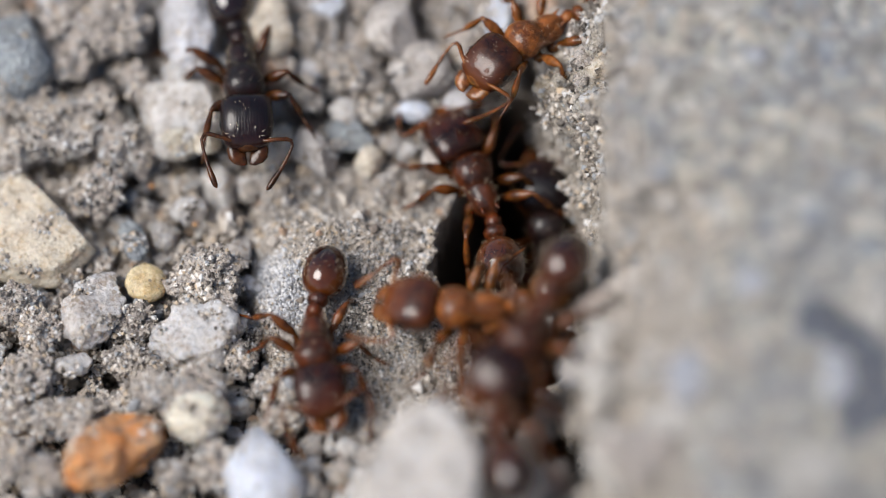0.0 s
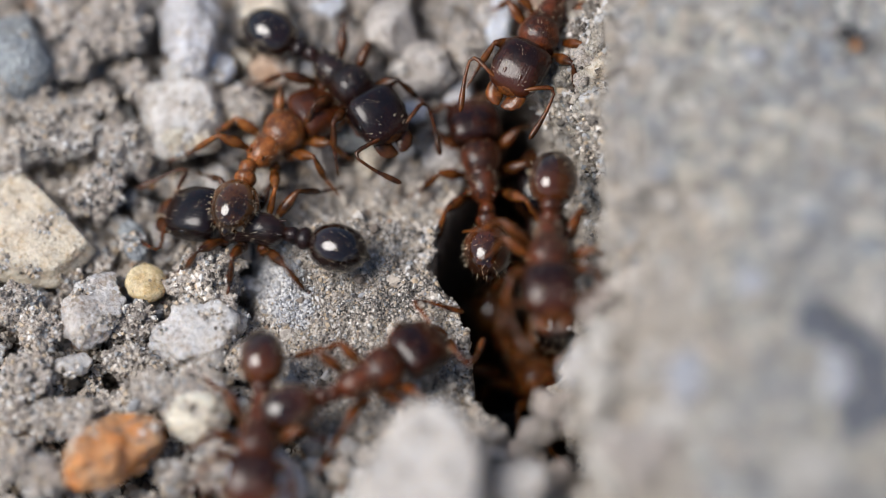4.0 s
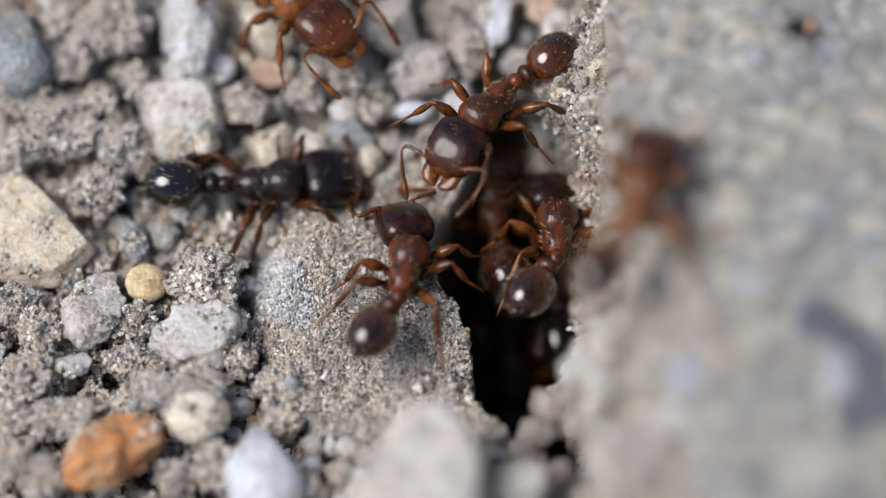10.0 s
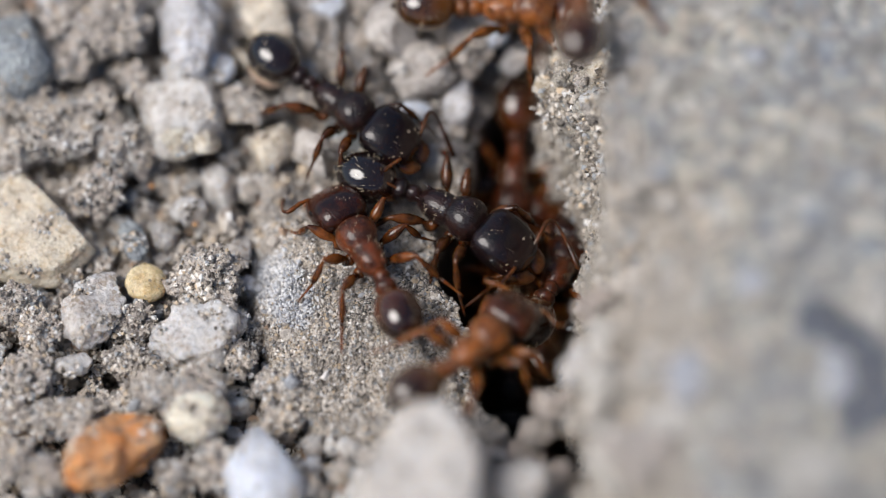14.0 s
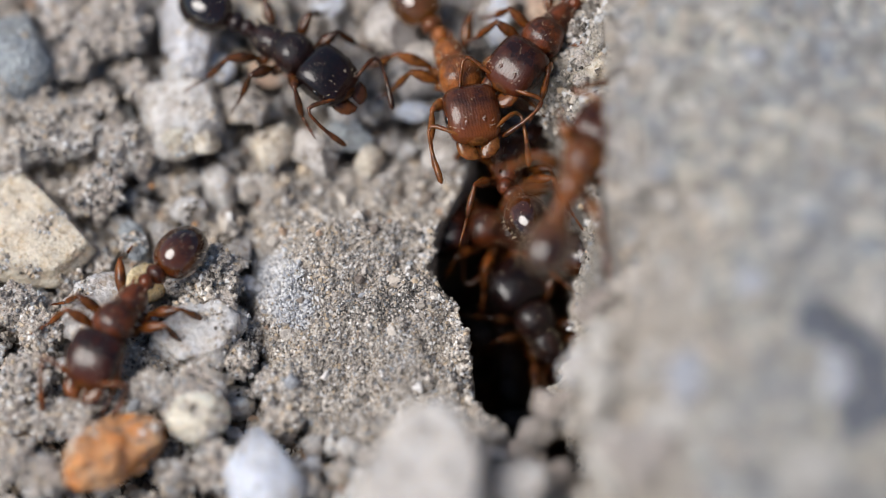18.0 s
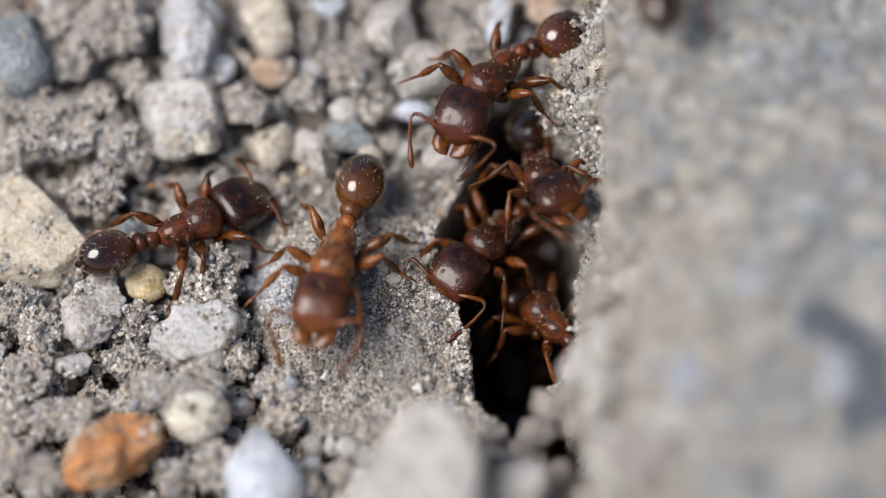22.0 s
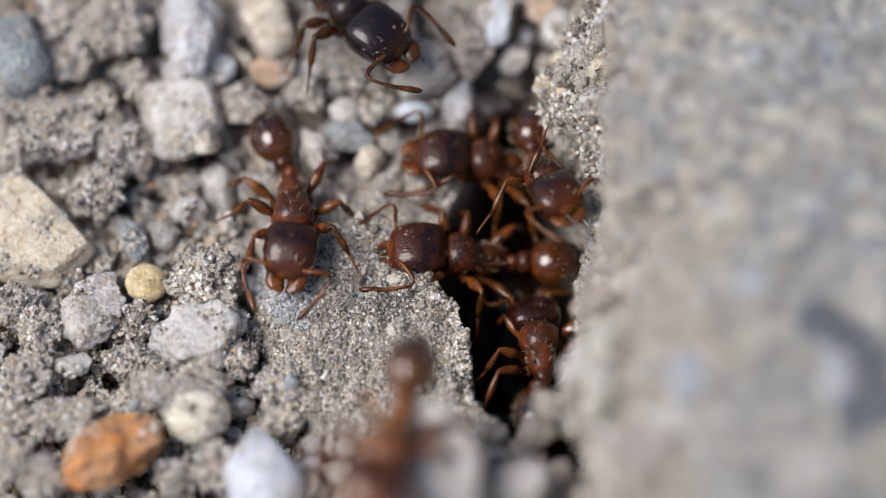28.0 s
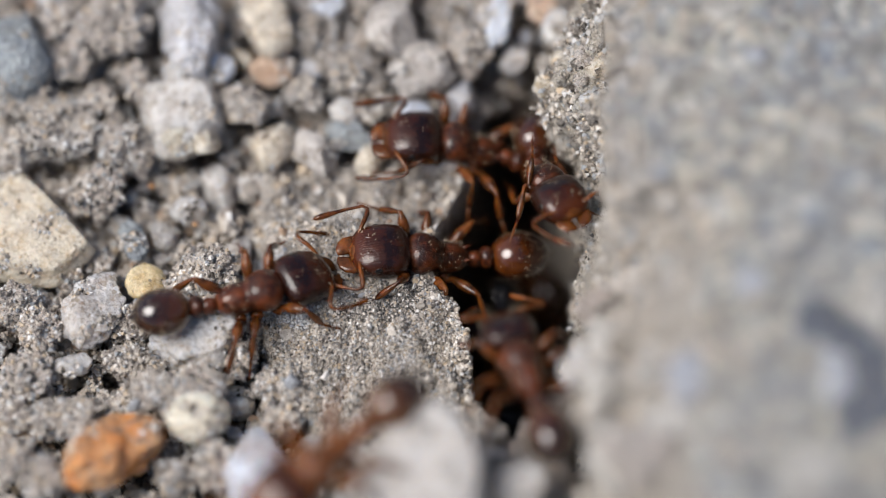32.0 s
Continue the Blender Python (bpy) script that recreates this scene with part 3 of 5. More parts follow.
# rubble stuck to the slab's edge
for mat, u, v, a, b, z, text in (
    (QUARTZ, 1030, 628, 30, 28, 2.2, "round whitish grain stuck to the slab"),
    (QUARTZ, 1034, 652, 44, 36, 2.4, "pinkish white lump stuck to the slab"),
    (CLOD, 986, 712, 44, 34, 1.4, "brownish soil lump under the slab edge"),
    (CLOD, 958, 762, 34, 32, 0.9, "brownish soil lump under the slab edge"),
    (IVORY, 1068, 600, 38, 38, 2.6, "round cream grain stuck to the slab"),
    (IVORY, 1078, 690, 50, 52, 2.9, "pale soil lump on the slab edge"),
    (CLOD, 1060, 545, 40, 44, 2.2, "pale soil lump on the slab edge"),
    (CLOD, 938, 800, 42, 46, 0.4, "brownish soil lump by the end of the crack"),
    (CHALK, 912, 862, 60, 38, 1.8, "pale dusty stone by the slab"),
    (IVORY, 1090, 835, 60, 62, 3.0, "pale soil lump on the slab edge"),
    (CREAM, 1075, 768, 42, 36, 2.8, "pinkish white lump stuck to the slab"),
    (CLOD, 1130, 800, 66, 56, 3.7, "cream lump of grit on the slab"),
    (CLOD, 980, 850, 40, 36, 1.2, "brownish soil lump by the end of the crack"),
    (TAN, 1040, 50, 40, 46, 0.6, "tan grit lump on the slab wall"),
):
    stone("rubble_stone", mat, u, v, a, b, 15, 0.0, None, text, crumb=0.2 if mat is CLOD else 0.0, base=z)

# crumbs of mortar and grit lying on the ledge
ledge_rng = random.Random(44)
for k in range(64):
    y = ledge_rng.uniform(1.0, 4.6)
    low, high = ledge(y)
    z = ledge_rng.uniform(low, high + 0.1)
    r = ledge_rng.uniform(0.08, 0.24)
    pts, faces = lump(1500 + k, 5, 0.2, 0.3, 3)
    me = bpy.data.meshes.new("crumb")
    me.from_pydata([(a * r * MM, b * r * MM, c * r * 0.8 * MM) for a, b, c in pts], [], faces)
    me.shade_smooth()
    me.materials.append((CRUST, DARKCLOD, CLOD, GLASSY, BLACKSTONE, TAN, CRUST)[k % 7])
    ob = new("mortar_crumb", me)
    ob.matrix_basis = pose(wall_x(y, z) * MM, y * MM, z * MM, 0, 0, k * 40)
    tagged(ob, "gritty crumb of mortar on the slab ledge", "crumb", "crumbs on the slab ledge")

# stones set in the slab, worn flush
for mat, u, v, a, b, turn, text in (
    (SLATE, 1450, 562, 52, 66, 32, "dark slate chip set in the concrete"),
    (SLATE, 1496, 600, 62, 42, -42, "dark slate sliver set in the concrete"),
    (SLATE, 1536, 722, 74, 50, 38, "dark slate chip set in the concrete"),
    (SLATE, 1548, 650, 44, 70, -6, "dark slate chip set in the concrete"),
    (PALE, 1484, 664, 34, 54, 6, "bluish pale stone set in the concrete"),
    (PALE, 1216, 672, 44, 52, 0, "pale blue stone set in the concrete"),
    (BLUE, 1290, 306, 18, 12, 0, "small slate grain set in the concrete"),
    (PALE, 1165, 306, 22, 16, 0, "small slate grain set in the concrete"),
    (PALE, 1122, 375, 22, 28, 0, "small white grain set in the concrete"),
    (PALE, 1338, 96, 20, 20, 0, "small white grain set in the concrete"),
    (CREAM, 1290, 15, 44, 24, 10, "sand-coloured stone set in the concrete"),
    (CREAM, 1548, 540, 40, 44, 0, "pinkish stone set in the concrete"),
    (CREAM, 1435, 828, 60, 46, 0, "pale stone set in the concrete"),
    (IVORY, 1076, 602, 36, 36, 0, "cream stone set in the concrete"),
    (IVORY, 1115, 805, 64, 56, 0, "cream stone set in the concrete"),
    (CREAM, 1150, 655, 40, 34, 20, "cream stone set in the concrete"),
    (IVORY, 1182, 742, 50, 44, 0, "cream stone set in the concrete"),
    (CREAM, 1400, 420, 34, 24, 15, "cream stone set in the concrete"),
    (PALE, 1330, 500, 26, 30, 0, "pale blue stone set in the concrete"),
    (CREAM, 1190, 470, 30, 26, 0, "cream stone set in the concrete"),
    (CREAM, 1470, 240, 40, 28, -20, "sand-coloured stone set in the concrete"),
    (BLUE, 1390, 180, 16, 12, 0, "small slate grain set in the concrete"),
    (CREAM, 1180, 150, 34, 24, 30, "cream stone set in the concrete"),
    (BLUE, 1540, 440, 44, 26, 0, "grey-blue stone set in the concrete"),
):
    p = spot(u, v, SLAB_TOP) / MM
    stone("aggregate_stone", mat, u, v, a, b, turn, 0.0, 9, text, base=slab_top(p.y, p.x - slab_edge(p.y)) + 0.05, rough=0.12, level=4)


def rim_rough(x, y):
    return noise.noise(Vector((x, y, 2)) * 2.5) > crack(y)[0] - x - 0.25


scatter("fine_gravel", GRAVEL, 5500, 8, (0.03, 0.09), lambda x, y: 0 if in_crack(x, y) or x > slab_edge(y) - 0.6 else max(0.10 + 0.3 * ease(-0.1, 1.2, y), gravelly(x, y)) * (1 - 0.45 * ease(0.8, 1.8, y)), 0.8, 1, "fine loose gravel and soil crumbs, grey, tan and white")
scatter("gravel", GRAVEL, 3400, 3, (0.07, 0.20), lambda x, y: 0 if in_crack(x, y) or x > slab_edge(y) - 0.6 else max(0.05 + 0.3 * ease(-0.1, 1.2, y), gravelly(x, y)) * (1 - 0.35 * ease(0.8, 1.8, y)), 0.8, 2, "loose mixed gravel and soil crumbs, grey, tan and white")
scatter("sand", GRAINS, 92000, 4, (0.010, 0.046), lambda x, y: 0 if in_crack(x, y) else 1 - 0.8 * gravelly(x, y), 0.8, 0, "fine sharp sand grains scattered over the soil")

def dark_patch(x, y):
    """A drift of dark grit on the firm pad."""
    d = math.hypot((x + 0.75) / 0.75, (y + 1.05 - 0.25 * (x + 0.75)) / 0.42) + 0.5 * noise.noise(Vector((x, y, 6)) * 2.2)
    return 0 if in_crack(x, y) else 1 - ease(0.5, 1.1, d)


def pale_patch(x, y):
    """A crushed pale blue stone, strewn as grit over the edge of the pad."""
    along_it, across = (x + 2.55) * 0.5 + (y + 0.75) * -0.87, (x + 2.55) * 0.87 + (y + 0.75) * 0.5
    d = math.hypot(along_it / 0.85, across / 0.42) + 0.45 * noise.noise(Vector((x, y, 11)) * 2.0)
    return 0 if in_crack(x, y) else 1 - ease(0.4, 1.1, d)


scatter("pale_grit", BLUEGRIT, 4200, 15, (0.012, 0.055), pale_patch, 0.8, 0, "bluish white quartz grit strewn on the soil", sink=0.8)
scatter("dark_grit", BLACKGRIT, 5500, 14, (0.010, 0.028), dark_patch, 0.8, 0, "dark slate grit drifted on the pale soil")
scatter("rim_crumbs", CRUMBS, 1500, 6, (0.025, 0.085), lambda x, y: float(-2.9 < y < 0.2 and -0.42 < x - crack(y)[0] < 0.0 and rim_rough(x, y)), 0.9, 1, "pale crumbs of baked soil on the rim of the crack")


def wall_grit():
    """Grit that clings to the broken face of the slab."""
    rng = random.Random(21)
    kinds = [np.array(lump(700 + k, 0, 0.6, 0.0, 0)[0]) for k in range(8)]
    faces = np.array(ball(0)[1])
    vs, fs, n = [], [], 0
    for k in range(20000):
        y, z = rng.uniform(-5, 5.5), SLAB_TOP - 5.2 * rng.random() ** 0.8
        r = 0.015 * (4 ** (rng.random() ** 2)) if rng.random() < 0.985 else rng.uniform(0.05, 0.09)
        if k > 9000:
            y = rng.uniform(0.5, 4.6)
            low, high = ledge(y)
            z = rng.uniform(low - 0.1, high + 0.25)
            r = 0.016 * (4.4 ** (rng.random() ** 2))
        aside = 0.0
        if k > 18500:
            y, z, aside = rng.uniform(-6.2, 5.5), SLAB_TOP - 0.05, 1.6 * rng.random() ** 2
            r = rng.uniform(0.03, 0.11)
        top = slab_top(y, aside)
        z = top - 0.05 if aside else min(z, top)
        m = np.array(Euler([rng.uniform(0, 6.3) for _ in range(3)]).to_matrix()) * r
        p = kinds[rng.randrange(8)] @ m.T + np.array([wall_x(y, min(z, slab_top(y, 0.0))) - r * 0.2 + aside, y, z])
        vs.append(p * MM)
        fs.append(faces + n)
        n += len(p)
    me = bpy.data.meshes.new("wall_grit")
    me.from_pydata(np.concatenate(vs).tolist(), [], np.concatenate(fs).tolist())
    me.materials.append(CRUMBS)
    tagged(new("grit", me), "pale grit clinging to the broken slab edge", "grit", kind="stuff")


wall_grit()


def clod_crust():
    """Sand grains baked on the clods."""
    rng = random.Random(33)
    kinds = [np.array(lump(800 + k, 0, 0.6, 0.0, 0)[0]) for k in range(8)]
    faces = np.array(ball(0)[1])
    vs, fs, n = [], [], 0
    for ob in [o for o in scene.objects if o.name.startswith(("soil_clod", "pebble"))]:
        clean = ob.name.startswith("pebble")
        xy = [ob.matrix_basis @ v.co / MM for v in list(ob.data.vertices)[::7]]
        area = (max(p.x for p in xy) - min(p.x for p in xy)) * (max(p.y for p in xy) - min(p.y for p in xy))
        for _ in range(int(180 + 1150 * area)):
            v = ob.data.vertices[rng.randrange(len(ob.data.vertices))]
            p = ob.matrix_basis @ v.co
            if (p - ob.matrix_basis.translation).z < -0.05 * MM:
                continue
            if clean and noise.noise(p / MM * 2.2) < 0.2 + 0.2 * rng.random():
                continue
            r = 0.015 * (4.2 ** (rng.random() ** 1.7))
            m = np.array(Euler([rng.uniform(0, 6.3) for _ in range(3)]).to_matrix()) * r
            q = kinds[rng.randrange(8)] @ m.T + np.array(p) / MM
            vs.append(q * MM)
            fs.append(faces + n)
            n += len(q)
    me = bpy.data.meshes.new("clod_crust")
    me.from_pydata(np.concatenate(vs).tolist(), [], np.concatenate(fs).tolist())
    me.materials.append(CRUMBS)
    tagged(new("sand_crust", me), "sharp sand grains baked on the soil clods", "sand", kind="stuff")


clod_crust()


def fibre(u, v, length, turn, label):
    """A thin dry plant fibre lying over the clods."""
    p = spot(u, v, 0.4)
    bm = bmesh.new()
    pts = [Vector((length * (k / 8 - 0.5), 0.06 * math.sin(k * 0.9 + u), 0.03 * math.sin(k * 1.3))) for k in range(9)]
    rings = []
    for q in pts:
        rings.append([bm.verts.new((q + Vector((0, math.cos(w) * 0.008, math.sin(w) * 0.008))) * MM) for w in (0, 2.09, 4.19)])
    for r, s in zip(rings, rings[1:]):
        for k in range(3):
            bm.faces.new((r[k], r[(k + 1) % 3], s[(k + 1) % 3], s[k]))
    me = bpy.data.meshes.new("plant_fibre")
    bm.to_mesh(me)
    bm.free()
    me.materials.append(TAN)
    ob = new("plant_fibre", me)
    ob.matrix_basis = Matrix.Translation((p.x, p.y, 0.42 * MM)) @ pose(0, 0, 0, 0, 4, turn)
    tagged(ob, label, "fibre")


fibre(84, 622, 0.55, -38, "thin pale dry plant fibre on clods")
fibre(120, 640, 0.4, -30, "thin pale dry plant fibre on clods")


# ---- ants ----
def part(name, bm, mat, parent, label="", at=None):
    me = bpy.data.meshes.new(name)
    bm.to_mesh(me)
    bm.free()
    me.shade_smooth()
    me.materials.append(mat)
    ob = new(name, me)
    ob.parent = parent
    if at is not None:
        ob.matrix_basis = at
    return tagged(ob, label)


def loft(rings, sides=16, square=2.0, bm=None):
    """A closed body along a line: rings of (x, y, z, half width, half height), in mm."""
    bm = bm or bmesh.new()
    pts = [Vector(r[:3]) for r in rings]
    loops = []
    for i, r in enumerate(rings):
        d = (pts[min(i + 1, len(pts) - 1)] - pts[max(i - 1, 0)]).normalized()
        side = d.cross(Vector((0, 0, 1)))
        side = side.normalized() if side.length > 0.05 else Vector((0, -1, 0))
        up = side.cross(d)
        loop = []
        for k in range(sides):
            a = 2 * math.pi * k / sides
            c, s = math.cos(a), math.sin(a)
            c, s = math.copysign(abs(c) ** (2 / square), c), math.copysign(abs(s) ** (2 / square), s)
            loop.append(bm.verts.new((pts[i] + side * c * r[3] + up * s * r[4]) * MM))
        loops.append(loop)
    for a, b in zip(loops, loops[1:]):
        for k in range(sides):
            bm.faces.new((a[k], a[(k + 1) % sides], b[(k + 1) % sides], b[k]))
    bm.faces.new(reversed(loops[0]))
    bm.faces.new(loops[-1])
    return bm


def tube(*pts, sides=8, bm=None):
    """A limb through (x, y, z, radius)."""
    return loft([(x, y, z, r, r) for x, y, z, r in pts], sides, bm=bm)


def egg(x0, x1, w, h, zc=0.0, blunt=0.5, n=14, power=2.0):
    rings = []
    for i in range(n + 1):
        s = 0.5 - 0.5 * math.cos(math.pi * i / n)
        k = max(0.02, (1 - abs(2 * s - 1) ** power) ** (1 / power))
        k *= 1 + (blunt - 0.5) * (2 * s - 1)
        rings.append((x0 + (x1 - x0) * s, 0, zc, w * k, h * k))
    return rings


def hairs(bm, count, seed, place, length=0.09):
    rng = random.Random(seed)
    for _ in range(count):
        p, n = place(rng)
        n = (n + Vector([rng.uniform(-0.35, 0.35) for _ in range(3)])).normalized()
        s = n.orthogonal().normalized() * 0.004
        t = n.cross(s.normalized()) * 0.004
        base = [bm.verts.new((p + o) * MM) for o in (s, -s * 0.5 + t * 0.87, -s * 0.5 - t * 0.87)]
        tip = bm.verts.new((p + n * length * rng.uniform(0.6, 1.1)) * MM)
        for k in range(3):
            bm.faces.new((base[k], base[(k + 1) % 3], tip))
    return bm


HAIR = Mix("pale_bristles", 0.35, still=False).colour((0.72, 0.60, 0.42)).mat
EYE_BLACK = Mix("black_eye", 0.15, still=False).colour((0.006, 0.005, 0.005)).mat

# joints on the ant's body, mm from the middle of its trunk
NECK = pose(0.45 * MM, 0, 0.05 * MM, 0, 14, 0)
WAIST = pose(-0.58 * MM, 0, 0.02 * MM)
HIPS = ((0.27, 0.17, -0.17), (0.02, 0.17, -0.20), (-0.24, 0.15, -0.19))


def build_ant(head_mat, trunk_mat, gaster_mat, leg_mat, label):
    ant = tagged(new("ant"), label, "ant", "ants at the nest crack")
    trunk = part("trunk", loft([(-0.56, 0, -0.01, 0.07, 0.07), (-0.52, 0, 0.01, 0.13, 0.13), (-0.44, 0, 0.02, 0.19, 0.20), (-0.32, 0, 0.03, 0.22, 0.235), (-0.18, 0, 0.03, 0.225, 0.24), (-0.09, 0, 0.02, 0.222, 0.222), (-0.03, 0, 0.03, 0.235, 0.24), (0.06, 0, 0.05, 0.28, 0.275), (0.17, 0, 0.055, 0.312, 0.29), (0.27, 0, 0.05, 0.31, 0.275), (0.35, 0, 0.04, 0.27, 0.23), (0.41, 0, 0.03, 0.20, 0.17), (0.46, 0, 0.03, 0.13, 0.12), (0.51, 0, 0.03, 0.10, 0.10)], 24, 2.3), trunk_mat, ant, "ribbed reddish-brown trunk")
    for s in (1, -1):
        part("spine", tube((-0.42, 0.10 * s, 0.16, 0.04), (-0.49, 0.115 * s, 0.21, 0.022), (-0.56, 0.13 * s, 0.25, 0.004)), trunk_mat, trunk)

    def on_trunk(rng):
        a, x = rng.uniform(-1.7, 1.7), rng.uniform(-0.45, 0.38)
        n = Vector((0, math.sin(a), math.cos(a)))
        r = along(x, -0.45, 0.17, -0.32, 0.21, -0.1, 0.21, 0.0, 0.24, 0.2, 0.285, 0.38, 0.21)
        return Vector((x, n.y * r, 0.035 + n.z * r)), n

    part("bristles", hairs(bmesh.new(), 44, 3, on_trunk, 0.12), HAIR, trunk)

    # head, nodding on the neck; its own x runs forward
    head = part("head", loft([(-0.005, 0, 0, 0.17, 0.08), (0.01, 0, 0.01, 0.29, 0.15), (0.04, 0, 0.015, 0.355, 0.21), (0.10, 0, 0.02, 0.388, 0.25), (0.19, 0, 0.02, 0.40, 0.272), (0.32, 0, 0.02, 0.403, 0.28), (0.46, 0, 0.01, 0.396, 0.265), (0.60, 0, -0.01, 0.375, 0.225), (0.70, 0, -0.03, 0.335, 0.175), (0.75, 0, -0.045, 0.275, 0.125), (0.78, 0, -0.055, 0.205, 0.075), (0.795, 0, -0.06, 0.11, 0.04)], 32, 2.9), head_mat, ant, "broad finely grooved head", NECK)
    part("clypeus", loft([(0.60, 0, 0.12, 0.07, 0.06), (0.68, 0, 0.085, 0.14, 0.075), (0.77, 0, 0.0, 0.17, 0.07), (0.82, 0, -0.055, 0.13, 0.03)], 14, 2.4), leg_mat, head)
    for s in (1, -1):
        part("frontal_lobe", loft([(0.46, 0.10 * s, 0.225, 0.03, 0.03), (0.56, 0.125 * s, 0.20, 0.05, 0.05), (0.66, 0.14 * s, 0.13, 0.05, 0.05), (0.71, 0.145 * s, 0.08, 0.02, 0.02)], 10), head_mat, head)
        e = bmesh.new()
        bmesh.ops.create_uvsphere(e, u_segments=12, v_segments=8, radius=0.07 * MM)
        bmesh.ops.transform(e, matrix=Matrix.Translation((0.43 * MM, 0.365 * s * MM, 0.09 * MM)) @ Matrix.Diagonal((1.15, 0.6, 1, 1)), verts=e.verts)
        part("eye", e, EYE_BLACK, head, "small black eye")
        part("mandible", loft([(0.66, 0.23 * s, -0.08, 0.07, 0.07), (0.75, 0.215 * s, -0.09, 0.10, 0.065), (0.83, 0.175 * s, -0.105, 0.135, 0.055), (0.90, 0.12 * s, -0.12, 0.125, 0.042), (0.96, 0.06 * s, -0.135, 0.07, 0.026), (0.985, 0.02 * s, -0.14, 0.014, 0.009)], 14), leg_mat, head, "toothed reddish jaw")
        feeler = tube((0, 0, 0, 0.03), (0.05, 0.08 * s, 0.04, 0.026), (0.0, 0.24 * s, 0.07, 0.033), (-0.05, 0.38 * s, 0.06, 0.036), (-0.05, 0.46 * s, 0.05, 0.032), (0.02, 0.50 * s, 0.03, 0.022), (0.12, 0.48 * s, -0.02, 0.024), (0.24, 0.45 * s, -0.08, 0.026), (0.36, 0.41 * s, -0.14, 0.031), (0.46, 0.37 * s, -0.18, 0.044), (0.56, 0.33 * s, -0.22, 0.048), (0.64, 0.30 * s, -0.25, 0.040), (0.68, 0.28 * s, -0.26, 0.013))
        part("antenna", feeler, leg_mat, head, "elbowed clubbed antenna", pose(0.66 * MM, 0.18 * s * MM, 0.08 * MM))

    def on_head(rng):
        a, x = rng.uniform(-1.3, 1.3), rng.uniform(0.06, 0.72)
        n = Vector((0, math.sin(a), math.cos(a)))
        return Vector((x, n.y * 0.37, n.z * 0.27)), n

    part("bristles", hairs(bmesh.new(), 36, 5, on_head, 0.075), HAIR, head)
    part("petiole", loft([(-0.48, 0, -0.01, 0.07, 0.06), (-0.57, 0, 0.0, 0.075, 0.07), (-0.61, 0, 0.04, 0.115, 0.13), (-0.67, 0, 0.055, 0.135, 0.155), (-0.73, 0, 0.03, 0.115, 0.12), (-0.78, 0, 0.0, 0.06, 0.07)], 16), trunk_mat, ant, "knobbly waist segment")

    # gaster, hinged at the waist; its own x runs forward
    gaster = part("gaster", loft([(r[0], 0, -0.02 - 0.10 * ((r[0] + 0.77) / 0.42) ** 2 * 0.4, r[3], r[4]) for r in egg(-1.22, -0.36, 0.36, 0.335, 0, 0.55, 22, 2.15)], 28), gaster_mat, ant, "polished dark egg-shaped gaster", WAIST)
    part("postpetiole", loft([(r[0], 0, 0.03, r[3], r[4]) for r in egg(-0.40, -0.15, 0.172, 0.16)], 16), trunk_mat, gaster)
    for x, r in ((-1.0, 0.268), (-1.09, 0.205)):
        part("gaster_band", loft([(x + 0.012, 0, -0.05, r + 0.028, r + 0.012), (x, 0, -0.055, r + 0.021, r + 0.006), (x - 0.05, 0, -0.06, r - 0.035, r - 0.045)], 24), gaster_mat, gaster)
    part("gaster_tip", loft([(-1.28, 0, -0.09, 0.02, 0.02), (-1.22, 0, -0.08, 0.075, 0.07), (-1.13, 0, -0.07, 0.14, 0.13), (-1.05, 0, -0.06, 0.18, 0.17)], 16), gaster_mat, gaster)

    def on_gaster(rng):
        a, s = rng.uniform(-2.0, 2.0), rng.uniform(0.08, 1.0)
        k = math.sqrt(max(0.02, 1 - (2 * s - 1) ** 2))
        n = Vector(((1 - 2 * s) * 0.9, math.sin(a) * k, math.cos(a) * k))
        return Vector((-0.39 - 0.80 * s, n.y * 0.335, -0.03 + n.z * 0.31)), (n + Vector((-0.6, 0, 0))).normalized()

    part("bristles", hairs(bmesh.new(), 130, 7, on_gaster, 0.125), HAIR, gaster)

    for s in (1, -1):
        for k, (hip, knee, ankle, toe) in enumerate(zip(HIPS, ((0.30, 0.44, 0.27), (-0.06, 0.52, 0.30), (-0.40, 0.47, 0.32)), ((0.50, 0.58, -0.12), (-0.12, 0.72, -0.10), (-0.70, 0.64, -0.08)), ((0.74, 0.68, -0.30), (-0.15, 0.92, -0.30), (-0.98, 0.80, -0.30)))):
            h = Vector((hip[0], hip[1] * s, hip[2]))
            kn, an, to = (Vector((p[0], p[1] * s, p[2])) for p in (knee, ankle, toe))
            leg = part("leg", tube((0, 0, 0.03, 0.07), (0.03 * (1 - k), 0.06 * s, -0.03, 0.095), (0.04 * (1 - k), 0.12 * s, -0.03, 0.06), (*(kn * 0.28), 0.045), (*(kn * 0.45), 0.075), (*(kn * 0.62), 0.09), (*(kn * 0.8), 0.074), (*(kn * 0.94), 0.046), (*(kn * 1.01), 0.034)), leg_mat, ant, "thin jointed amber-brown leg", Matrix.Translation(h * MM))
            mid = kn.lerp(an, 0.6)
            part("tibia", tube((*kn.lerp(an, -0.03), 0.034), (*kn.lerp(an, 0.12), 0.032), (*kn.lerp(an, 0.35), 0.048), (*mid, 0.058), (*kn.lerp(an, 0.85), 0.046), (*an, 0.026)), leg_mat, leg)
            claw = (to - an).normalized()
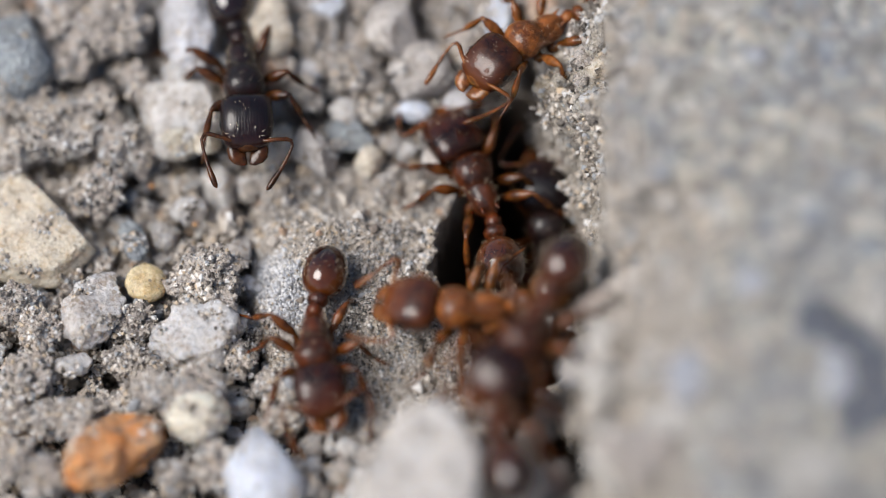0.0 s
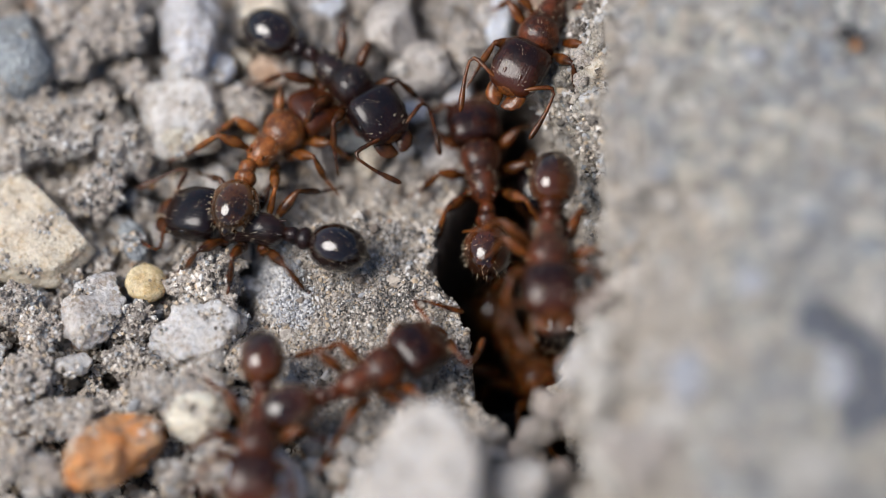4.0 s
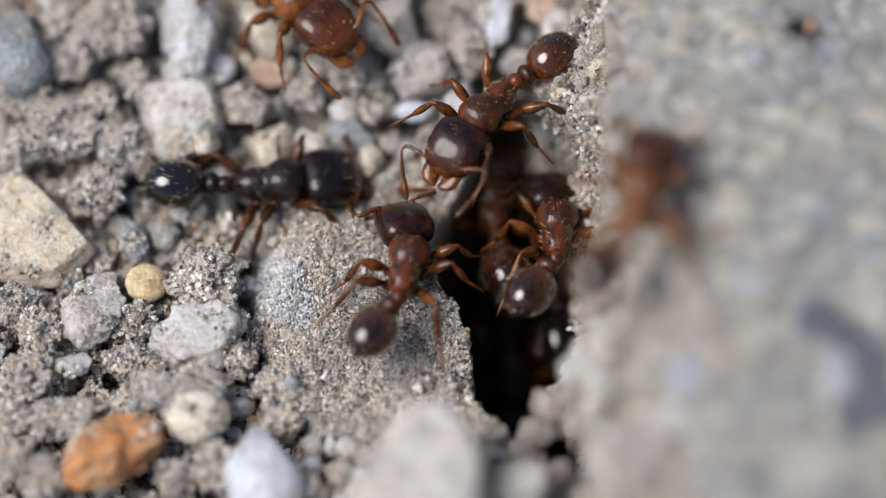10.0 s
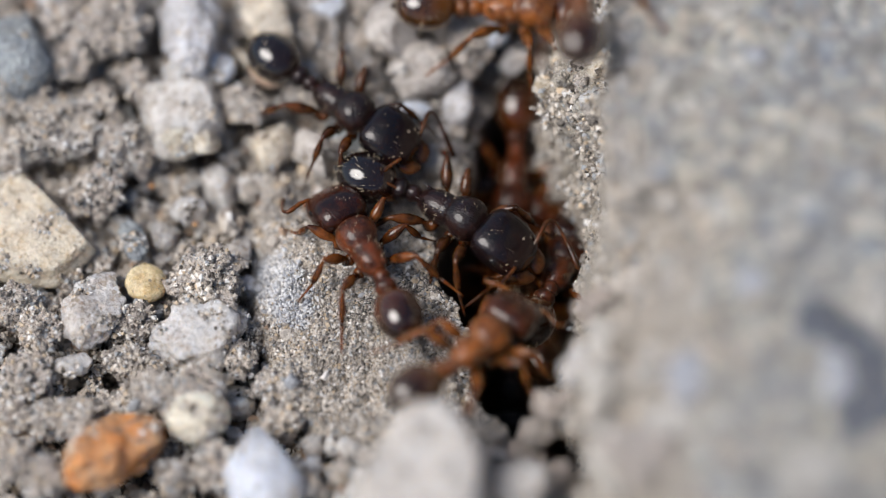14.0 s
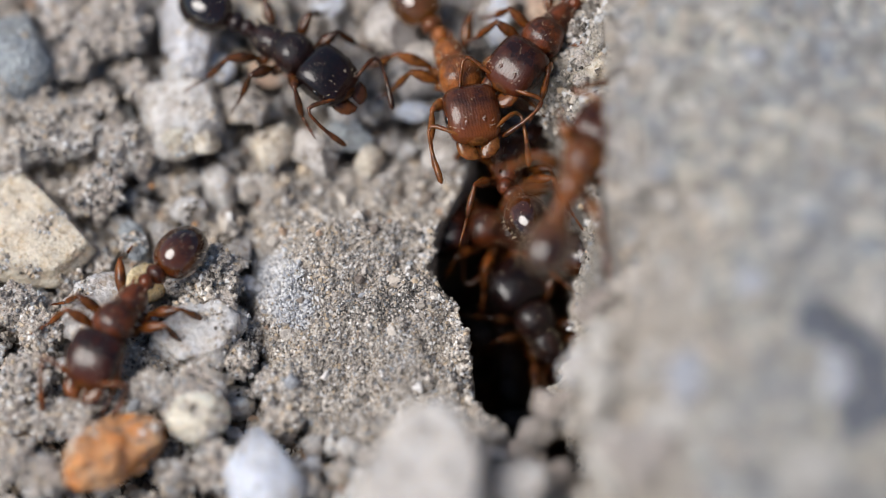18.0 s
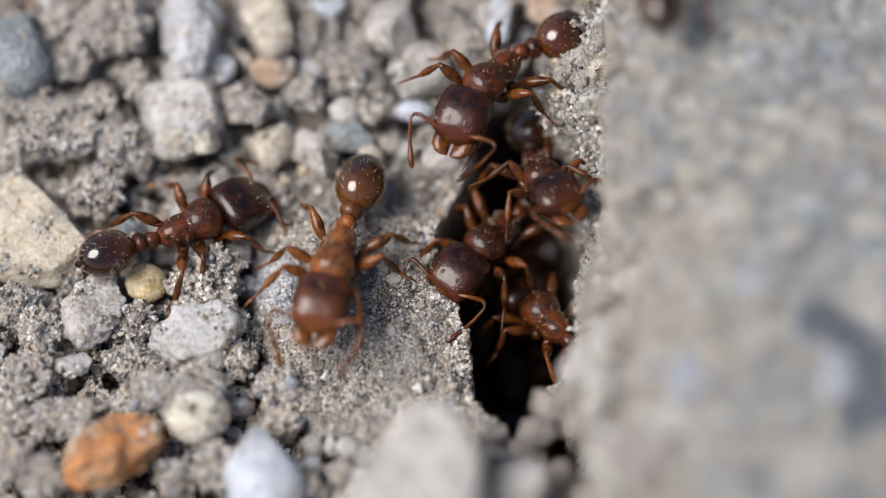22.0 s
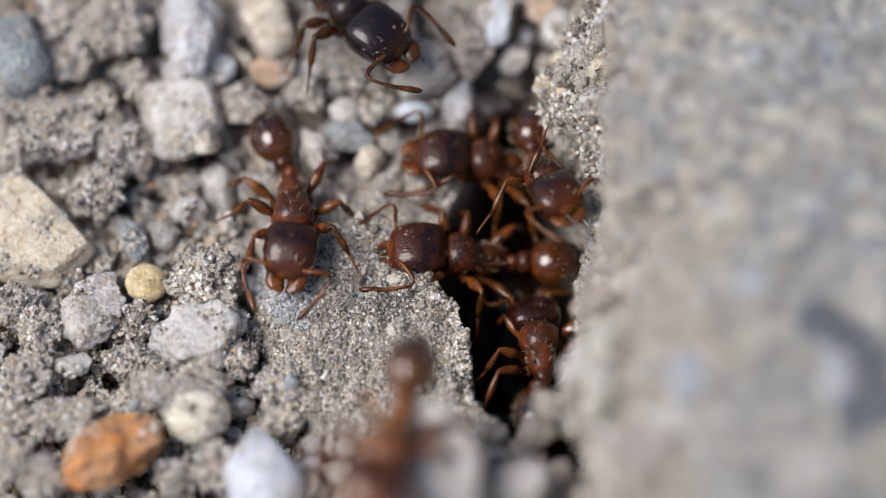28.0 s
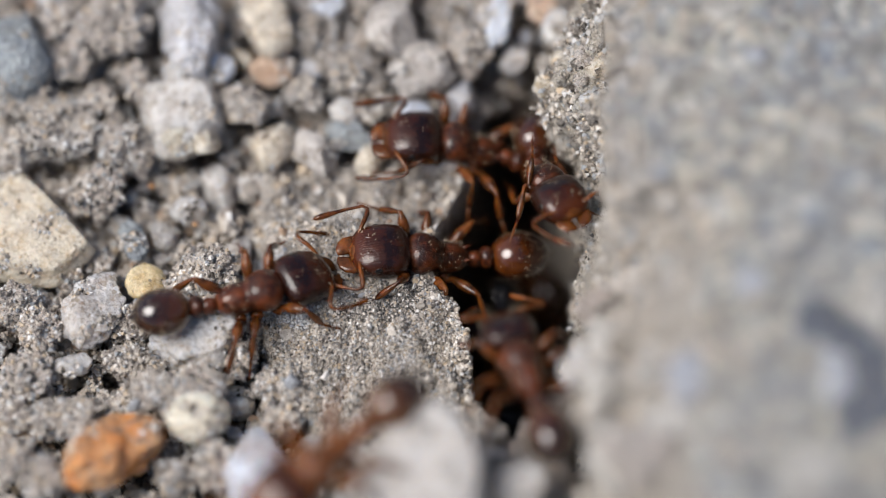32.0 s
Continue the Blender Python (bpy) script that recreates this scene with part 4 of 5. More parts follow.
            part("tarsus", tube((*an, 0.024), (*an.lerp(to, 0.3), 0.026), (*an.lerp(to, 0.5), 0.018), (*an.lerp(to, 0.75), 0.019), (*to, 0.015), (*(to + claw * 0.06 + Vector((0, 0, -0.02))), 0.006), sides=6), leg_mat, leg)
    return ant


DARK = build_ant(shell("dark_head", (0.0045, 0.0032, 0.004), (0.024, 0.008, 0.006), 0.26, 0.4, 0.4, (0.45, 0.85)), shell("dark_trunk", (0.007, 0.0042, 0.0045), (0.025, 0.010, 0.008), 0.28, 0.35, 1.2), shell("dark_gaster", (0.004, 0.003, 0.003), (0.016, 0.006, 0.004), 0.09, 1.0, 0.0, (-1.0, -0.35)), shell("dark_leg", (0.018, 0.007, 0.003), (0.10, 0.033, 0.009), 0.24, 0.28, glow=0.3), "dark brown-black ant with a polished gaster")
BROWN = build_ant(shell("brown_head", (0.009, 0.003, 0.0025), (0.085, 0.019, 0.005), 0.26, 0.4, 0.4, (0.3, 0.85), 0.15), shell("brown_trunk", (0.026, 0.007, 0.003), (0.13, 0.031, 0.008), 0.28, 0.35, 1.2, None, 0.15), shell("brown_gaster", (0.006, 0.0025, 0.0015), (0.10, 0.026, 0.005), 0.09, 1.0, 0.0, (-1.0, -0.35)), shell("brown_leg", (0.032, 0.010, 0.003), (0.17, 0.053, 0.011), 0.24, 0.28, glow=0.35), "reddish-brown ant with a polished gaster")
AMBER = build_ant(shell("amber_head", (0.026, 0.008, 0.004), (0.16, 0.042, 0.010), 0.26, 0.4, 0.4, (0.3, 0.85), 0.2), shell("amber_trunk", (0.09, 0.028, 0.008), (0.31, 0.102, 0.023), 0.28, 0.35, 1.2, None, 0.25), shell("amber_gaster", (0.009, 0.004, 0.002), (0.16, 0.055, 0.010), 0.09, 1.0, 0.0, (-1.0, -0.35)), shell("amber_leg", (0.055, 0.019, 0.005), (0.25, 0.088, 0.020), 0.24, 0.28, glow=0.4), "young amber-orange ant with a glossy gaster")
USED = set()


def colony(kind, size=1.0):
    """One ant of that colour; the first of each colour is the built one."""
    ant = kind if kind not in USED else copy_thing(kind, Matrix())
    USED.add(kind)
    ant.scale = (size * 1.07, size * 1.07, size * 1.07)
    return ant


def at(t, hu, hv, mu, mv, gu, gv, z=None, pitch=0.0, roll=0.0):
    """One row of an ant's way: head, trunk and gaster on the plan; z: height of the trunk in mm, else on what lies below."""
    if z is None:
        z = 0.5
        for _ in range(3):
            p = spot(mu, mv, z)
            z = floor_at(p.x / MM, p.y / MM) + 0.46
    h, m, g = spot(hu, hv, z), spot(mu, mv, z), spot(gu, gv, z)
    return t, m, h - m, m - g, pitch, roll


def bearing(d):
    return math.degrees(math.atan2(d.y, d.x))


def wrap(a):
    return (a + 180) % 360 - 180


PLANS = []


def crawl(ant, *rows):
    """Note one ant's way; all ants are keyed once all are made."""
    PLANS.append((ant, rows))


def lean(d, length):
    """Degrees by which an ant of that length noses up when its head and gaster lie closer together, along the line of sight, than it is long."""
    across, up = d.x / length, d.y * math.cos(TILT) / length
    short = math.sqrt(max(0.0, 1 - across * across - up * up))
    rise = up * math.sin(TILT)
    a, b = rise + short * math.cos(TILT), rise - short * math.cos(TILT)
    z = a if abs(a) < abs(b) else b
    share = abs(d.y) / max(1e-9, d.length)
    return max(-22.0, min(26.0, math.degrees(math.asin(max(-1.0, min(1.0, z)))) * 0.8 * share * share)) or 0.01


def key_ant(ant, rows):
    """Key one ant: its body along the rows, head and gaster where they bend, legs and antennae in step."""
    body, head_rows, tail_rows, last = [], [], [], None
    for t, m, fore, aft, pitch, roll in rows:
        way = bearing(fore * 1.3 + aft)
        if last is not None:
            way = last + wrap(way - last)
        last = way
        if not pitch:
            pitch = lean(fore + aft, 2.2 * MM * ant.scale.x)
            m = m + (EYE - m) * (0.95 * MM * abs(math.sin(radians(pitch))) / (EYE.z - m.z))
        turn = max(-55, min(55, 1.7 * wrap(bearing(fore) - way)))
        bend = max(-60, min(60, 1.6 * wrap(bearing(aft) - way)))
        body.append((t, m, way, pitch, roll))
        head_rows.append((t, NECK @ pose(0, 0, 0, 0, 0, turn)))
        tail_rows.append((t, WAIST @ pose(0, 0, 0, 0, 6 + 0.5 * max(-25.0, min(25.0, pitch)), bend)))

    def put(p, way, pitch, roll):
        return Matrix.Translation(p) @ pose(0, 0, 0, roll, -pitch, way)

    # settle the trunk so that head and gaster lie on their sight lines as well as it can
    for i, (row, (_, turn), (_, bend)) in enumerate(zip(rows, head_rows, tail_rows)):
        t, m, way, pitch, roll = body[i]
        stands = put(m, way, pitch, roll) @ Matrix.Diagonal((*ant.scale, 1))
        off = Vector((0, 0, 0))
        for mid, want in ((stands @ turn @ Vector((0.42 * MM, 0, 0)), m + row[2]), (stands @ bend @ Vector((-0.79 * MM, 0, -0.03 * MM)), m - row[3])):
            off += want - (EYE + (mid - EYE) * ((m.z - EYE.z) / (mid.z - EYE.z)))
        body[i] = (t, m + off * 0.42, way, pitch, roll)
    keys = [(t, put(m, way, pitch, roll)) for t, m, way, pitch, roll in body]
    if body[0][0] > 0:
        keys.insert(0, (0.0, keys[0][1]))
    if body[-1][0] < 32:
        keys.append((32.0, keys[-1][1]))
    walk(ant, keys)
    kids = {}
    for o in ant.children:
        kids.setdefault(o.name.split(".")[0], []).append(o)
    head, tail = kids["head"][0], kids["gaster"][0]
    walk(head, head_rows if len(head_rows) > 1 else head_rows + [(32.0, head_rows[0][1])])
    walk(tail, tail_rows if len(tail_rows) > 1 else tail_rows + [(32.0, tail_rows[0][1])])
    rng = random.Random(len(USED) + int(rows[0][1].x * 1e7))
    # legs: two tripods, in step with the way gone
    steps, phase, t = [], rng.random(), body[0][0]
    ts = [b[0] for b in body]
    xs, ys, ws = [b[1].x / MM for b in body], [b[1].y / MM for b in body], [b[2] for b in body]
    old = None
    while t <= body[-1][0] + 1e-6:
        here = (np.interp(t, ts, xs), np.interp(t, ts, ys), np.interp(t, ts, ws))
        if old:
            gone = math.hypot(here[0] - old[0], here[1] - old[1]) + abs(here[2] - old[2]) * 0.012
            phase += min(0.3, gone / 1.1)
            if gone > 0.02 or len(steps) % 5 == 0:
                steps.append((t, phase))
        else:
            steps.append((t, phase))
        old = here
        t += 0.1
    if len(steps) < 2:
        steps.append((32.0, phase))
    for i, leg in enumerate(kids["leg"]):
        s, k = (1, -1)[i // 3], i % 3
        rest = Matrix.Translation(leg.matrix_basis.translation)
        off = 0.5 * ((i // 3 + k) % 2)
        keys = []
        for t, ph in steps:
            a = 2 * math.pi * (ph + off)
            swing, rise = 17 * math.cos(a), 9 * max(0.0, math.sin(a))
            keys.append((t, rest @ pose(0, 0, 0, rise * s, 0, -swing * s + (i * 37 % 11 - 5))))
        walk(leg, keys)
    for i, feeler in enumerate(o for o in head.children if o.name.startswith("antenna")):
        rest = Matrix.Translation(feeler.matrix_basis.translation)
        keys = []
        for n, t in enumerate(np.arange(body[0][0], body[-1][0] + 0.4, 0.5)):
            keys.append((float(t), rest @ pose(0, 0, 0, rng.uniform(-10, 10), rng.uniform(-16, 10), rng.uniform(-20, 20))))
        if len(keys) > 1:
            walk(feeler, keys)


def build_mite():
    mite = tagged(new("mite"), "tiny dark mite with an orange rear on the slab", "mite")
    part("body", loft(egg(-0.17, 0.2, 0.13, 0.11), 14), EYE_BLACK, mite)
    part("rear", loft(egg(-0.3, -0.1, 0.09, 0.08), 12), ORANGE, mite, "dull orange rear end")
    for k in range(4):
        for s in (1, -1):
            x = 0.12 - 0.08 * k
            part("leg", tube((x, 0.08 * s, 0, 0.016), (x * 1.6, 0.2 * s, 0.08, 0.014), (x * 2.2, 0.3 * s, -0.1, 0.006), sides=6), EYE_BLACK, mite)
    return mite


def motions():
    # dark ant that comes down past the pebbles, turns, and leaves over the top
    crawl(colony(DARK, 1.0), at(0, 435, 215, 428, 125, 408, 10), at(0.5, 440, 205, 430, 120, 400, 10), at(1, 475, 190, 440, 125, 385, 10), at(1.5, 497, 168, 440, 102, 360, 12), at(2, 525, 140, 440, 95, 350, 5), at(2.5, 598, 115, 510, 72, 400, 25), at(3, 645, 155, 560, 95, 445, 35), at(3.5, 650, 190, 585, 125, 475, 55), at(5.5, 685, 215, 628, 148, 515, 75), at(6, 665, 190, 590, 145, 495, 78), at(6.5, 620, 178, 655, 100, 660, 15), at(7, 595, 135, 655, 80, 655, 5), at(7.5, 500, 115, 590, 90, 695, 60), at(8, 425, 35, 510, 80, 640, 95), at(8.5, 340, -40, 405, 20, 505, 75), at(9, 310, -120, 360, -50, 430, 22), at(10, 150, -300, 210, -240, 300, -180))
    # dark ant that comes in from the side, crosses the pad and goes down the crack
    crawl(colony(DARK, 1.06), at(0, -420, 120, -520, 120, -650, 120), at(8, -420, 140, -520, 130, -650, 120), at(9, 25, 210, -85, 190, -220, 180), at(9.5, 350, 285, 235, 287, 80, 285), at(10, 590, 312, 475, 325, 312, 330), at(10.5, 650, 240, 550, 275, 410, 305), at(11, 452, 455, 425, 385, 332, 332), at(11.5, 495, 690, 466, 605, 428, 510), at(12, 555, 692, 482, 635, 390, 540), at(12.5, 690, 540, 545, 550, 372, 568), at(13, 755, 380, 665, 418, 527, 490, 1.45), at(13.5, 815, 335, 715, 345, 555, 378, 1.2), at(14, 885, 430, 795, 375, 665, 322, 0.7), at(14.5, 960, 420, 890, 395, 775, 350, 0.0, -20), at(15.5, 1010, 560, 980, 500, 940, 420, -4.8, -40))
    # amber ant that runs over the pad, turns and leaves over the top
    crawl(colony(AMBER, 1.0), at(0, 745, 530, 848, 545, 960, 520, 1.3), at(0.5, 650, 370, 735, 400, 860, 450), at(1, 517, 358, 592, 405, 740, 485), at(1.5, 430, 358, 530, 385, 668, 430), at(2, 372, 340, 465, 367, 612, 440), at(2.5, 435, 305, 495, 355, 588, 445), at(3, 535, 288, 468, 355, 455, 492), at(3.5, 582, 275, 487, 315, 415, 432), at(4.5, 530, 110, 475, 190, 430, 310), at(5.5, 440, -45, 440, 48, 450, 190), at(6, 400, -140, 400, -50, 403, 70), at(6.5, 400, -330, 400, -240, 400, -120), at(8, 420, -520, 410, -430, 400, -300))
    # brown ant that walks off over the white pebble
    crawl(colony(BROWN, 0.95), at(0, 572, 690, 557, 600, 573, 495), at(0.5, 575, 690, 552, 605, 538, 510), at(1, 735, 655, 620, 622, 505, 563), at(1.5, 690, 635, 585, 600, 482, 548), at(2, 575, 690, 535, 615, 450, 540), at(2.5, 510, 740, 505, 660, 470, 560), at(3, 460, 815, 480, 740, 487, 635), at(3.5, 450, 840, 465, 750, 467, 640), at(5, 440, 1010, 450, 920, 460, 800), at(6, 430, 1300, 440, 1210, 450, 1080))
    # the ant that goes to and fro over the pad all along
    crawl(colony(BROWN, 1.0), at(0, 930, 620, 885, 720, 900, 835, 2.2), at(0.5, 905, 600, 870, 695, 870, 790, 2.0), at(1, 915, 590, 870, 660, 838, 745, 1.6), at(1.5, 900, 585, 850, 640, 770, 705, 1.3), at(2, 890, 588, 830, 625, 730, 668, 1.2), at(3, 930, 575, 830, 640, 730, 665, 1.2), at(3.5, 845, 605, 745, 668, 625, 718, 1.2), at(5.5, 660, 590, 555, 640, 418, 685), at(6, 820, 588, 705, 592, 560, 610), at(6.5, 825, 570, 718, 575, 570, 615), at(7, 830, 545, 728, 550, 588, 625), at(8, 790, 530, 708, 565, 576, 642), at(9, 790, 465, 733, 525, 637, 628), at(9.5, 710, 415, 700, 500, 645, 595), at(10, 710, 395, 720, 465, 660, 590), at(11, 740, 368, 735, 450, 690, 575), at(12, 662, 405, 708, 470, 717, 600), at(12.5, 645, 400, 700, 465, 725, 585), at(13, 615, 365, 655, 440, 722, 548), at(14, 600, 372, 638, 430, 700, 558), at(14.5, 596, 376, 632, 436, 685, 552), at(16.5, 400, 405, 500, 422, 600, 492), at(17, 248, 458, 352, 455, 492, 465), at(17.5, 188, 582, 270, 505, 390, 463), at(18, 170, 638, 222, 548, 312, 455), at(18.5, 144, 645, 205, 565, 298, 465), at(19, 130, 642, 192, 560, 295, 476), at(19.5, 130, 625, 208, 552, 310, 460), at(20, 165, 595, 240, 520, 327, 440), at(20.5, 260, 555, 243, 490, 222, 410), at(21, 345, 485, 262, 468, 205, 430), at(21.5, 390, 390, 293, 418, 197, 440), at(22, 415, 360, 338, 400, 205, 450), at(22.5, 424, 356, 330, 385, 204, 430), at(23, 470, 335, 380, 365, 233, 402), at(23.5, 590, 302, 488, 328, 345, 358), at(24, 630, 265, 535, 298, 388, 338), at(24.5, 626, 256, 530, 285, 424, 336), at(25, 642, 255, 572, 285, 437, 330), at(25.5, 656, 248, 560, 278, 446, 325), at(26.5, 600, 340, 530, 285, 440, 230), at(27.5, 520, 355, 515, 275, 455, 178), at(28, 508, 440, 515, 348, 490, 260), at(28.5, 545, 505, 530, 425, 490, 348), at(29, 540, 590, 530, 505, 510, 405), at(29.5, 510, 655, 510, 575, 503, 455), at(30, 510, 712, 520, 605, 508, 490), at(30.5, 505, 715, 518, 610, 497, 494), at(31, 535, 660, 515, 570, 482, 460), at(31.5, 592, 577, 512, 532, 403, 455), at(32, 530, 490, 440, 525, 300, 555))
    # the ant that looks out of the crack
    crawl(colony(BROWN, 1.0), at(0, 803, 262, 850, 340, 880, 440, 0.45, 10), at(1, 800, 265, 848, 342, 880, 440, 0.45, 10), at(1.5, 775, 242, 830, 315, 870, 410, 0.45, 10), at(2, 755, 250, 815, 328, 850, 420, 0.45, 8), at(2.5, 755, 245, 815, 325, 850, 420, 0.45, 8), at(3, 790, 255, 828, 330, 860, 425, 0.45, 8), at(3.5, 812, 237, 842, 325, 862, 425, 0.45, 8), at(5.5, 890, 245, 885, 330, 870, 430, -0.25), at(6, 862, 268, 872, 345, 885, 450, -0.25), at(8, 880, 300, 880, 380, 890, 470, -1.0), at(12, 870, 310, 875, 385, 900, 480, -1.0), at(13, 818, 345, 890, 375, 975, 420, 0.05), at(14, 880, 330, 940, 370, 1000, 430, -1.2), at(16.5, 810, 440, 880, 430, 960, 440, 0.05), at(17, 795, 440, 880, 432, 960, 440, 0.15), at(18, 850, 420, 900, 420, 960, 440, -0.45), at(19, 792, 442, 870, 410, 955, 400, 0.25, 5), at(20, 772, 470, 845, 420, 925, 375, 0.35, 5), at(21, 803, 482, 862, 430, 925, 370, 0.25), at(22, 832, 470, 885, 410, 940, 350, -0.05), at(23, 880, 470, 920, 400, 950, 320, -0.9), at(24, 783, 498, 835, 460, 905, 410, 0.25), at(25, 770, 440, 850, 440, 940, 440, 0.0, 24), at(27.5, 768, 452, 850, 442, 940, 440, 0.0, 24), at(28, 772, 457, 855, 455, 940, 450, 0.0, 24), at(29, 775, 467, 850, 450, 935, 440, 0.0, 24), at(30, 760, 447, 842, 442, 930, 440, 0.0, 24), at(31, 738, 440, 828, 445, 920, 440, 0.1, 24), at(32, 698, 460, 790, 452, 880, 440, 0.3, 24))
    # ant that climbs away along the rim, and the one that takes its place
    crawl(colony(AMBER, 0.95), at(0, 905, 100, 960, 60, 1035, 28, 1.7), at(0.5, 880, 60, 940, 65, 1030, 45, 1.7), at(1, 862, 38, 930, 66, 1018, 52, 1.7), at(1.5, 790, 5, 868, 38, 978, 80, 1.7), at(2, 785, -30, 870, 15, 965, 72, 1.5), at(2.5, 740, -75, 805, -10, 890, 70, 1.5), at(3, 720, -150, 775, -80, 842, 10), at(4.5, 640, -420, 700, -350, 770, -260), at(6, 600, -700, 650, -620, 700, -520))
    crawl(colony(BROWN, 1.0), at(0, 960, -330, 970, -420, 980, -540), at(2, 950, -120, 965, -220, 985, -330), at(3, 945, 48, 962, -45, 985, -160), at(3.5, 922, 87, 968, 10, 1010, -90, 1.6), at(5.5, 922, 157, 960, 70, 1000, -30, 1.6), at(6, 897, 220, 935, 122, 1005, 15, 1.6), at(6.5, 860, 240, 910, 155, 990, 50, 1.6), at(7, 815, 245, 880, 190, 978, 92, 1.6), at(8, 845, 260, 886, 182, 978, 97, 1.6), at(9, 886, 310, 900, 210, 948, 107, 1.6), at(10, 815, 260, 870, 188, 965, 112, 1.6), at(11, 865, 300, 886, 205, 960, 100, 1.6), at(12, 878, 275, 908, 195, 950, 110, 1.6), at(13, 850, 360, 890, 300, 920, 230, -0.4, -15), at(14, 900, 400, 910, 320, 915, 238, -0.7, -20), at(15.5, 940, 560, 935, 480, 930, 380, -4.8, -30))
    # ant that climbs out of the crack beside the slab
    crawl(colony(BROWN, 1.0), at(0, 885, 655, 940, 575, 990, 480, 2.6), at(0.5, 930, 600, 955, 530, 985, 440, 2.4), at(1, 958, 560, 970, 490, 985, 400, 2.2), at(2, 935, 545, 965, 470, 990, 380, 2.0), at(3, 942, 555, 962, 475, 975, 390, 2.0), at(3.5, 945, 560, 965, 470, 985, 380, 1.8), at(4.5, 1000, 450, 985, 400, 975, 330, 1.6), at(5, 975, 395, 1000, 430, 1040, 480, 1.8), at(5.5, 955, 370, 980, 440, 1000, 530, 2.0), at(6, 950, 360, 972, 440, 990, 520, 2.0), at(7, 970, 342, 962, 430, 960, 525, 2.0), at(8, 955, 290, 965, 380, 965, 480, 2.0), at(9, 968, 278, 982, 370, 962, 495, 1.4), at(10, 960, 340, 982, 420, 945, 512, 0.3), at(11, 955, 360, 968, 430, 935, 540, 0.0), at(12, 975, 380, 975, 450, 940, 550, -0.3), at(13, 1000, 425, 985, 470, 945, 532, -0.5), at(14, 1000, 440, 988, 480, 960, 540, -0.6), at(16, 1000, 520, 980, 560, 950, 620, -4.8))
    # ant that goes up on the slab and away along its edge
    crawl(colony(AMBER, 1.0), at(0, 970, 690, 935, 640, 905, 560, -3.8), at(3.5, 970, 690, 935, 640, 905, 560, -3.3), at(4.7, 1000, 715, 930, 680, 860, 620, 0.8), at(5.5, 1030, 718, 940, 692, 845, 642, 2.2), at(6, 1065, 685, 970, 670, 868, 652, 2.6), at(6.5, 1055, 665, 962, 665, 866, 655, 2.8), at(7, 1040, 628, 955, 658, 866, 655, 2.8), at(7.5, 1048, 545, 965, 600, 895, 645, 3.2), at(8, 1112, 440, 1005, 535, 935, 600, 4.0), at(8.5, 1232, 388, 1105, 455, 985, 510), at(9, 1285, 303, 1178, 380, 1058, 450), at(9.5, 1265, 290, 1155, 370, 1048, 440), at(10, 1150, 262, 1132, 355, 1062, 478), at(10.5, 1068, 225, 1092, 315, 1075, 430), at(11, 1038, 220, 1068, 285, 1082, 382, 4.7), at(12, 985, 238, 1040, 268, 1062, 335, 4.4), at(12.5, 1000, 150, 1030, 215, 1048, 300, 4.3), at(13, 1015, 58, 1040, 155, 1048, 262, 4.3), at(13.5, 1020, 0, 1032, 96, 1048, 205, 4.3), at(14, 1018, -130, 1025, -40, 1025, 62, 4.3), at(15, 1010, -420, 1015, -330, 1020, -220, 4.4))
    # young ant from the top that makes for the rim and later walks down over the pad
    crawl(colony(AMBER, 1.05), at(0, 300, -500, 240, -540, 160, -580), at(9, 380, -110, 300, -150, 200, -190), at(10, 565, 42, 490, -20, 400, -90), at(10.5, 665, 50, 600, 0, 520, -60), at(11, 760, 112, 708, 45, 650, -40), at(11.5, 703, 190, 685, 110, 660, 15), at(12, 725, 200, 695, 112, 668, 15), at(12.5, 815, 95, 755, 60, 690, 5), at(13, 905, 45, 822, 15, 730, -5), at(14, 1010, 10, 920, 15, 775, 15), at(14.7, 990, 60, 900, 40, 780, 10), at(16.5, 880, 190, 845, 112, 760, 20), at(17, 872, 200, 830, 130, 750, 30), at(17.5, 865, 215, 828, 140, 750, 40), at(18, 828, 200, 800, 110, 745, 15), at(18.5, 790, 190, 770, 100, 730, 0), at(19, 718, 212, 716, 112, 702, 5), at(19.5, 642, 250, 668, 160, 685, 50), at(20, 655, 312, 672, 220, 692, 95), at(20.5, 656, 360, 665, 250, 658, 120), at(21, 632, 350, 648, 258, 652, 140), at(21.5, 600, 428, 628, 330, 640, 245), at(22, 575, 530, 600, 440, 630, 345), at(22.5, 632, 628, 616, 535, 585, 436), at(23, 655, 672, 620, 580, 597, 490, 0.9), at(23.5, 668, 660, 628, 580, 600, 508, 0.9), at(24, 680, 662, 637, 600, 590, 517, 1), at(24.5, 658, 650, 618, 585, 578, 516, 1.1), at(25, 640, 732, 635, 645, 605, 565, 1.3), at(25.5, 638, 760, 640, 675, 640, 580, 1.7), at(27.5, 680, 850, 703, 762, 722, 672, 2.9), at(28, 665, 850, 698, 762, 718, 675, 2.9), at(28.5, 675, 830, 700, 745, 715, 650, 2.8), at(29, 695, 792, 690, 705, 690, 618, 2.5), at(29.5, 635, 720, 680, 695, 725, 640, 2.5), at(30, 620, 700, 690, 680, 760, 655, 2.3), at(30.5, 635, 790, 665, 735, 705, 660, 2.5), at(31, 562, 840, 640, 742, 735, 670, 2.6), at(31.5, 515, 870, 600, 800, 690, 712, 2.8), at(32, 500, 875, 590, 802, 682, 725, 2.8))
